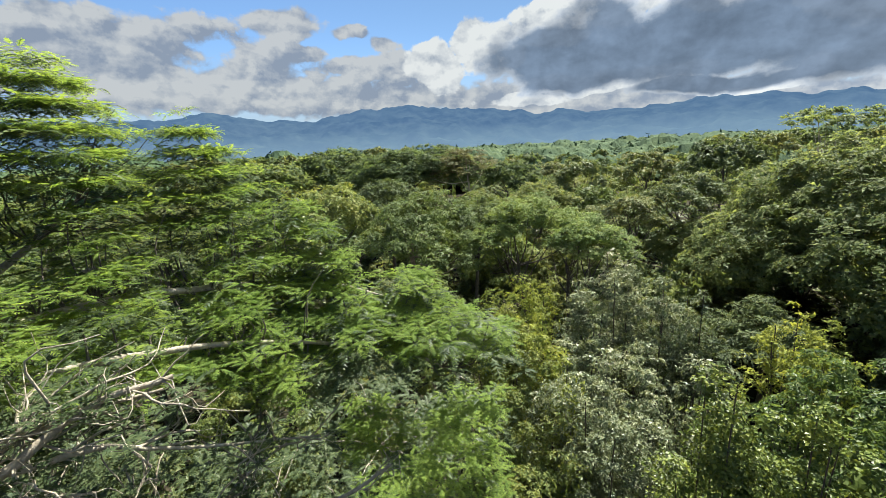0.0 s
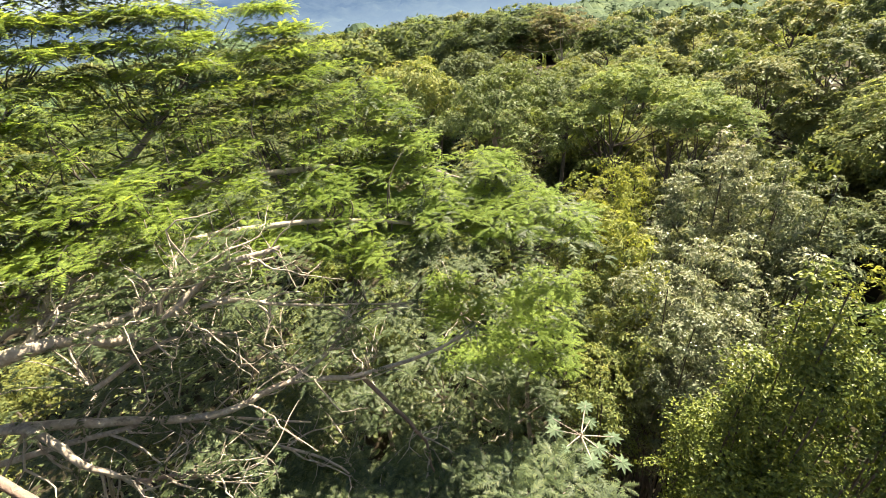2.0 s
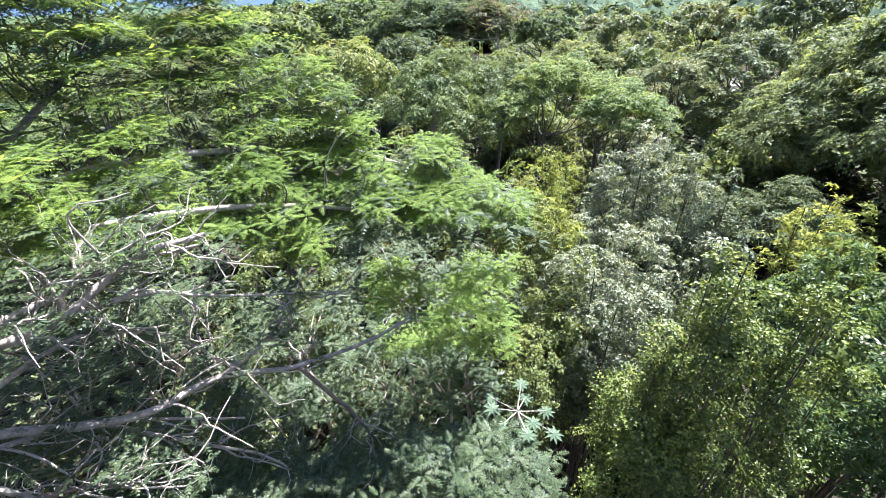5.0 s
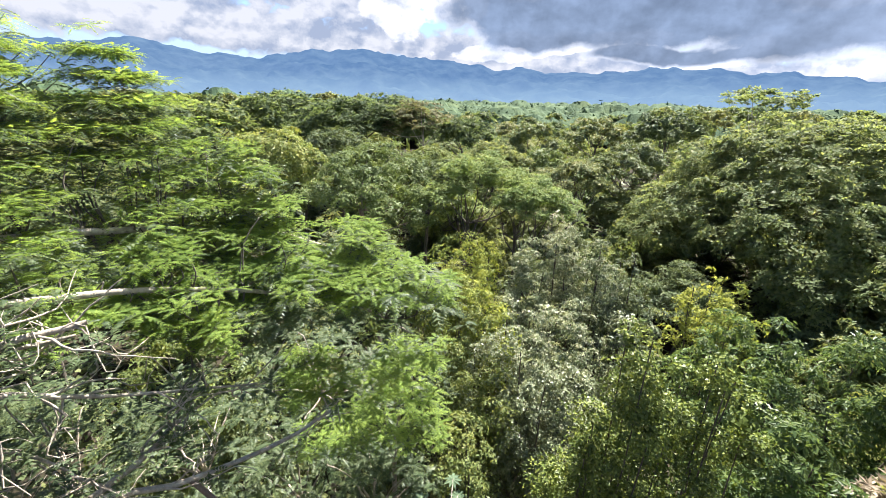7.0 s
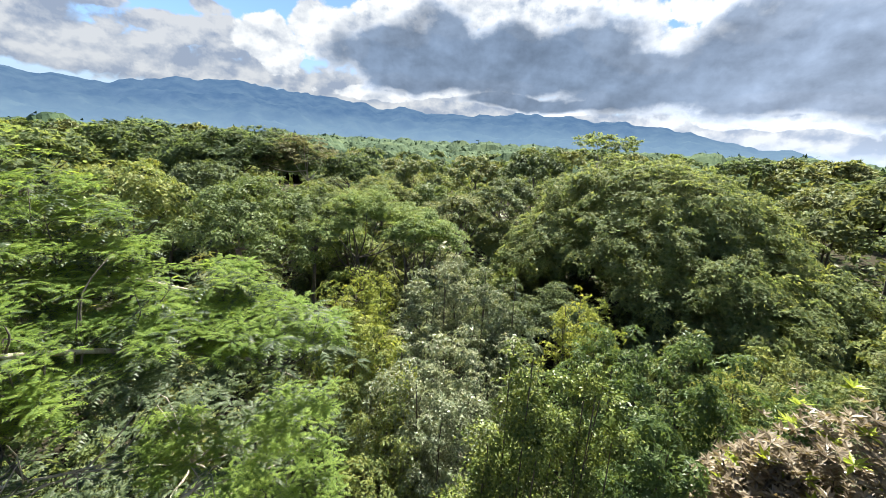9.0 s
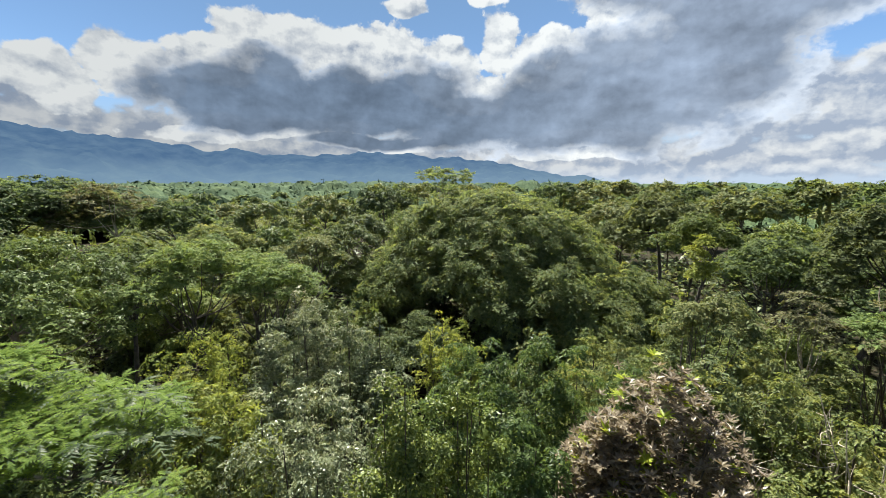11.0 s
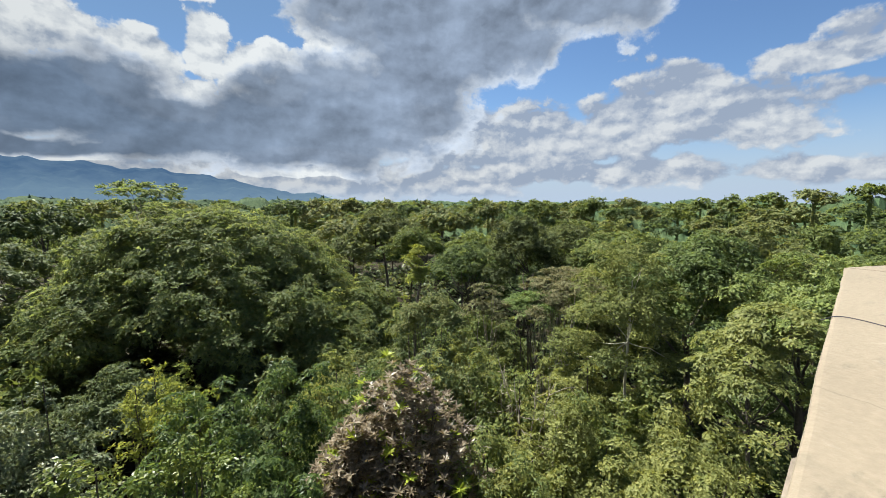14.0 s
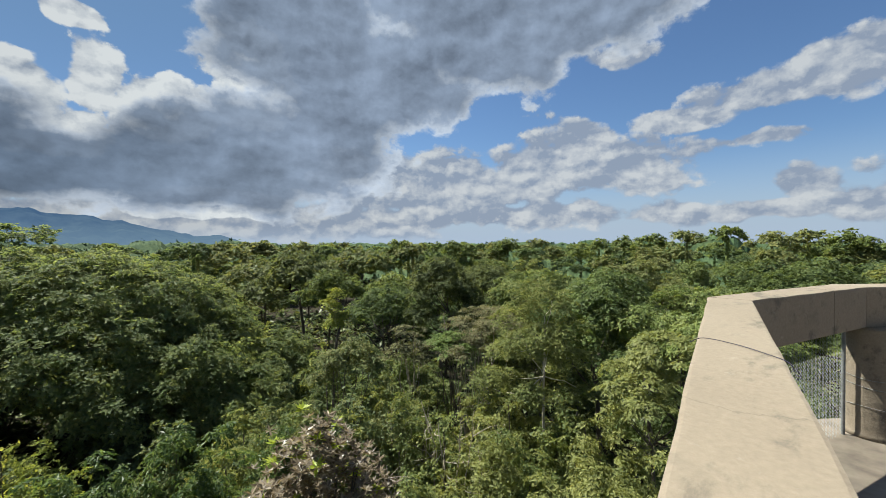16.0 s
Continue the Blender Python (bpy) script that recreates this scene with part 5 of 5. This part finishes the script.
def dead_shrub(yaw_deg, d, top, spread, seed):
    """A dry shrub of bare, forking, pale stems."""
    r2 = np.random.default_rng(seed)
    x, y, z = spot(yaw_deg, d, top)
    ob = tagged(new("dead_shrub"), "dry leafless shrub of pale forking stems", "shrub", "dry shrubs")
    ob.matrix_basis = pose(x, y, 0)
    for _ in range(5):
        a = r2.random() * 6.3
        tip = np.array([math.cos(a) * spread * r2.uniform(0.3, 1), math.sin(a) * spread * r2.uniform(0.3, 1), z - r2.uniform(0, 0.9)])
        line = smooth_line([(r2.normal(0, .08), r2.normal(0, .08), -0.2), tip * [0.25, 0.25, 0.7] + r2.normal(0, 0.25, 3), tip * [0.7, 0.7, 0.85] + r2.normal(0, 0.12, 3), tip], 5, r2, 0.02)
        pieces = [tube(line, np.linspace(0.035, 0.009, len(line)), 6)]
        for _k in range(8):
            s0 = line[r2.integers(len(line) * 2 // 3, len(line) - 1)]
            e = s0 + unit(r2.normal(0, 1, 3) + [0, 0, 0.5]) * r2.uniform(0.3, 0.9)
            pieces.append(tube(smooth_line([s0, (s0 + e) / 2 + r2.normal(0, 0.06, 3), e], 3), np.linspace(0.012, 0.004, 7), 4))
        part("stem", quad_mesh("stem", *joined(pieces), M_BARK, True), ob)


for n, (a, d, top, r) in enumerate(((-47, 9.6, -4.35, 1.6), (-52, 10.4, -4.3, 1.6), (-43, 12, -4.7, 1.7))):
    dead_shrub(a, d, top, r, 70 + n)


def undergrowth():
    """Low leaves over the forest floor."""
    r2 = np.random.default_rng(8)
    n = 60000
    d = 4 + 78 * r2.random(n) ** 0.75
    a = np.radians(r2.uniform(-118, 132, n))
    at = np.stack([-np.sin(a) * d, np.cos(a) * d, 0.2 + 2.6 * r2.random(n) ** 1.5], 1)
    ln = 0.22 + 0.012 * d
    close = d < 14
    at, ln, far_at, far_ln = at[close], ln[close], at[~close], ln[~close]
    n, m = len(at), len(far_at)
    w = spear_leaves(far_at, r2.normal(0, 1, (m, 3)) * [1, 1, 0.4], r2.normal(0, 0.4, (m, 3)) + [0, 0, 1], far_ln, far_ln * 0.5)
    v = leaves(at, r2.normal(0, 1, (n, 3)) * [1, 1, 0.4], r2.normal(0, 0.4, (n, 3)) + [0, 0, 1], ln, ln * 0.5)
    tagged(new("undergrowth", quad_mesh("undergrowth", *joined([halves(v), w]), M_SHADE)), "low leafy undergrowth on the shaded forest floor", "undergrowth", kind="stuff")


undergrowth()


# ---- lookout tower ----
FLOOR, RAIL = 12.98, 14.10
RING = [(-0.27, -0.045), (2.93, 0.385), (4.45, -0.20), (6.05, -1.75), (7.3, -4.2), (7.3, -7.4), (5.7, -10.2), (2.9, -11.8), (-0.4, -11.8), (-3.2, -10.2), (-4.9, -7.4), (-4.9, -4.4), (-2.66, -2.17)]


def inward(width):
    """The ring moved inwards by a width, corner by corner."""
    pts = [Vector(p) for p in RING]
    res = []
    for i, q in enumerate(pts):
        a, b = (q - pts[i - 1]).normalized(), (pts[(i + 1) % len(pts)] - q).normalized()
        na, nb = Vector((a.y, -a.x)), Vector((b.y, -b.x))
        m = (na + nb).normalized()
        res.append(q + m * (width / m.dot(na)))
    return res


def rail_beam(i, start=0.0, end=0.9965, width=0.215, deep=0.30):
    """One straight length of the parapet, from start to end of its side, with worn arrises and an open joint."""
    o, n = [Vector(p) for p in RING], inward(width)
    j = (i + 1) % len(RING)
    bm = bmesh.new()
    cs = []
    steps = 14
    for k in range(steps + 1):
        f = start + (end - start) * k / steps
        a, b = o[i].lerp(o[j], f), n[i].lerp(n[j], f)
        wob = [0.004 * noise.noise(Vector((a.x * 5 + c * 7, a.y * 5, c))) for c in range(4)]
        cs.append([bm.verts.new((a.x, a.y + wob[0], RAIL + wob[1])), bm.verts.new((b.x, b.y + wob[2], RAIL + wob[3])),
                   bm.verts.new((b.x, b.y, RAIL - deep)), bm.verts.new((a.x, a.y, RAIL - deep))])
    long_edges = []
    for k in range(steps):
        for c in range(4):
            bm.faces.new((cs[k][c], cs[k][(c + 1) % 4], cs[k + 1][(c + 1) % 4], cs[k + 1][c]))
            e = bm.edges.get((cs[k][c], cs[k + 1][c]))
            if e:
                long_edges.append(e)
    bm.faces.new(cs[0][::-1])
    bm.faces.new(cs[-1])
    bmesh.ops.recalc_face_normals(bm, faces=bm.faces)
    bmesh.ops.bevel(bm, geom=long_edges, offset=0.010, segments=2, affect="EDGES", profile=0.6)
    return bm_mesh("beam", bm, M_CONCRETE)


parapet = tagged(new("parapet"), "weathered cream concrete parapet beam round the lookout platform", "parapet")
for i in range(len(RING)):
    for start, end in ((0.0, 0.66), (0.664, 0.9965)) if i == 1 else ((0.0, 0.9965),):
        part("beam", rail_beam(i, start, end), parapet)


def round_column(x, y, z0, z1, r):
    bm = bmesh.new()
    prev = None
    for k in range(29):
        f = k / 28
        rr = r * (1 + 0.006 * math.sin(k * 2.1)) * (1.06 if k in (0, 28) else 1)
        ring = [bm.verts.new((math.cos(t) * rr, math.sin(t) * rr, z0 + (z1 - z0) * f)) for t in np.linspace(0, 2 * np.pi, 28, endpoint=False)]
        if prev:
            for j in range(28):
                bm.faces.new((prev[j], prev[(j + 1) % 28], ring[(j + 1) % 28], ring[j]))
        else:
            bm.faces.new(ring[::-1])
        prev = ring
    bm.faces.new(prev)
    ob = new("column", bm_mesh("column", bm, M_CONCRETE, True))
    ob.matrix_basis = pose(x, y, 0)
    if r < 1:
        # hoops stand in for the netting's curved shadow lines
        for h in (0.28, 0.47, 0.55):
            t = np.linspace(0, 2 * np.pi, 33)
            rr = r * 1.02
            hoop = tube(np.stack([np.cos(t) * rr, np.sin(t) * rr, z0 + (z1 - z0) * h + 0.012 * np.sin(t * 2 + h * 9)], 1), [0.0022] * 33, 5)
            part("wire", quad_mesh("wire", *hoop, M_STEEL, True), ob, "thin steel hoop standing in for netting shadow on the column")
    return tagged(ob, "round cream concrete column under the parapet beam", "column", "platform columns")


mid = inward(0.1075)
COLS = [i for i in range(len(RING)) if i not in (0, 1)]
for i in COLS:
    shift = (0.10, -0.155) if i == 2 else (0.0, 0.0)
    round_column(mid[i].x + shift[0], mid[i].y + shift[1], FLOOR, RAIL - 0.30, 0.18)


def chain_link(i, pitch=0.055):
    """A panel of chain-link netting from the floor to the beam, with its steel end posts."""
    j = (i + 1) % len(RING)
    a, b = mid[i], mid[j]
    run, span = (b - a).normalized(), (b - a).length
    z0, z1 = FLOOR + 0.01, RAIL - 0.30
    pieces = []
    rows = int((z1 - z0) / pitch * 2)
    for k in range(int(span / pitch) - 2):
        pts = []
        for m in range(rows + 1):
            s = (k + 1 + (1.02 if m % 2 else -0.02)) * pitch
            q = a + run * s
            side = 0.004 if m % 2 else -0.004
            pts.append((q.x - run.y * side, q.y + run.x * side, z0 + (z1 - z0) * m / rows))
        pieces.append(tube(pts, [0.0016] * len(pts), 3))
        pts2 = [(2 * (a.x + run.x * (k + 1.5) * pitch) - x, 2 * (a.y + run.y * (k + 1.5) * pitch) - y, z) for x, y, z in pts]
        pieces.append(tube(pts2, [0.0016] * len(pts2), 3))
    fence = tagged(new("chain_link_fence"), "grey steel chain-link netting below the parapet beam", "fence", "netting panels")
    part("netting", quad_mesh("netting", *joined(pieces), M_STEEL), fence)
    for s in (0.06, span - 0.07):
        q = a + run * s
        part("post", quad_mesh("post", *tube([(q.x, q.y, FLOOR), (q.x, q.y, RAIL - 0.30)], [0.012, 0.012], 8), M_STEEL, True), fence)


for i in (0, 1, 2):
    chain_link(i)


def platform():
    o = [Vector(p) for p in RING]
    c = Vector((1.2, -5.9))
    bm = bmesh.new()
    top = [bm.verts.new((*(c + (p - c) * 1.02), FLOOR)) for p in o]
    low = [bm.verts.new((*(c + (p - c) * 1.02), FLOOR - 0.25)) for p in o]
    bm.faces.new(top)
    bm.faces.new(low[::-1])
    for i in range(len(o)):
        j = (i + 1) % len(o)
        bm.faces.new((top[j], top[i], low[i], low[j]))
    bmesh.ops.recalc_face_normals(bm, faces=bm.faces)
    tagged(new("floor", bm_mesh("floor", bm, M_FLOOR)), "dirty grey-brown concrete floor slab of the lookout platform", "floor", kind="structure")
    shaft = round_column(1.2, -5.9, -0.2, FLOOR - 0.25, 3.2)
    shaft.name = "tower_shaft"
    tagged(shaft, "plain round concrete shaft carrying the platform", "tower", kind="structure")


platform()


def draped_cloth():
    """A cream cloth over the parapet's corner with a braided trim."""
    bm = bmesh.new()
    ax, ay = Vector((-0.848, -0.530)), Vector((0.530, -0.848))
    o = Vector((-0.333, -0.146))
    grid = []
    for u in range(19):
        row = []
        for v in range(9):
            q = o + ax * (u / 18 * 0.5) + ay * (v / 8 * 0.17)
            z = RAIL + 0.012 + 0.008 * math.sin(u * 0.9 + v * 0.5) * (v / 8) + 0.004 * math.cos(v * 1.7)
            row.append(bm.verts.new((q.x, q.y, z)))
        grid.append(row)
    for u in range(18):
        for v in range(8):
            bm.faces.new((grid[u][v], grid[u + 1][v], grid[u + 1][v + 1], grid[u][v + 1]))
    bmesh.ops.solidify(bm, geom=list(bm.faces), thickness=0.004)
    cloth = tagged(new("cloth", bm_mesh("cloth", bm, M_CLOTH, True)), "cream cloth with a dark braided trim on the parapet", "cloth")
    pieces = []
    for strand in range(3):
        pts = []
        for k in range(80):
            s = k / 79
            w = 0.005 * math.sin(k * 0.62 + strand * 2.094)
            h = 0.005 * math.cos(2 * (k * 0.62 + strand * 2.094))
            q = o + ax * (s * 0.51 - 0.01) + ay * (0.002 + w)
            pts.append((q.x, q.y, RAIL + 0.015 + h * 0.7))
        pieces.append(tube(pts, [0.0032] * len(pts), 6))
    part("braid", quad_mesh("braid", *joined(pieces), M_BRAID, True), cloth, "purple-grey braided trim")


draped_cloth()

cable = [(1.46, -0.045, RAIL - 0.02), (1.47, -0.03, RAIL + 0.002), (1.52, 0.02, RAIL + 0.006), (1.60, 0.10, RAIL + 0.005), (1.63, 0.19, RAIL + 0.006), (1.66, 0.235, RAIL - 0.02)]
tagged(new("cable", quad_mesh("cable", *tube(smooth_line(cable, 5), [0.0014] * 26, 6), M_BRAID, True)), "thin dark cable laid across the parapet top", "cable")
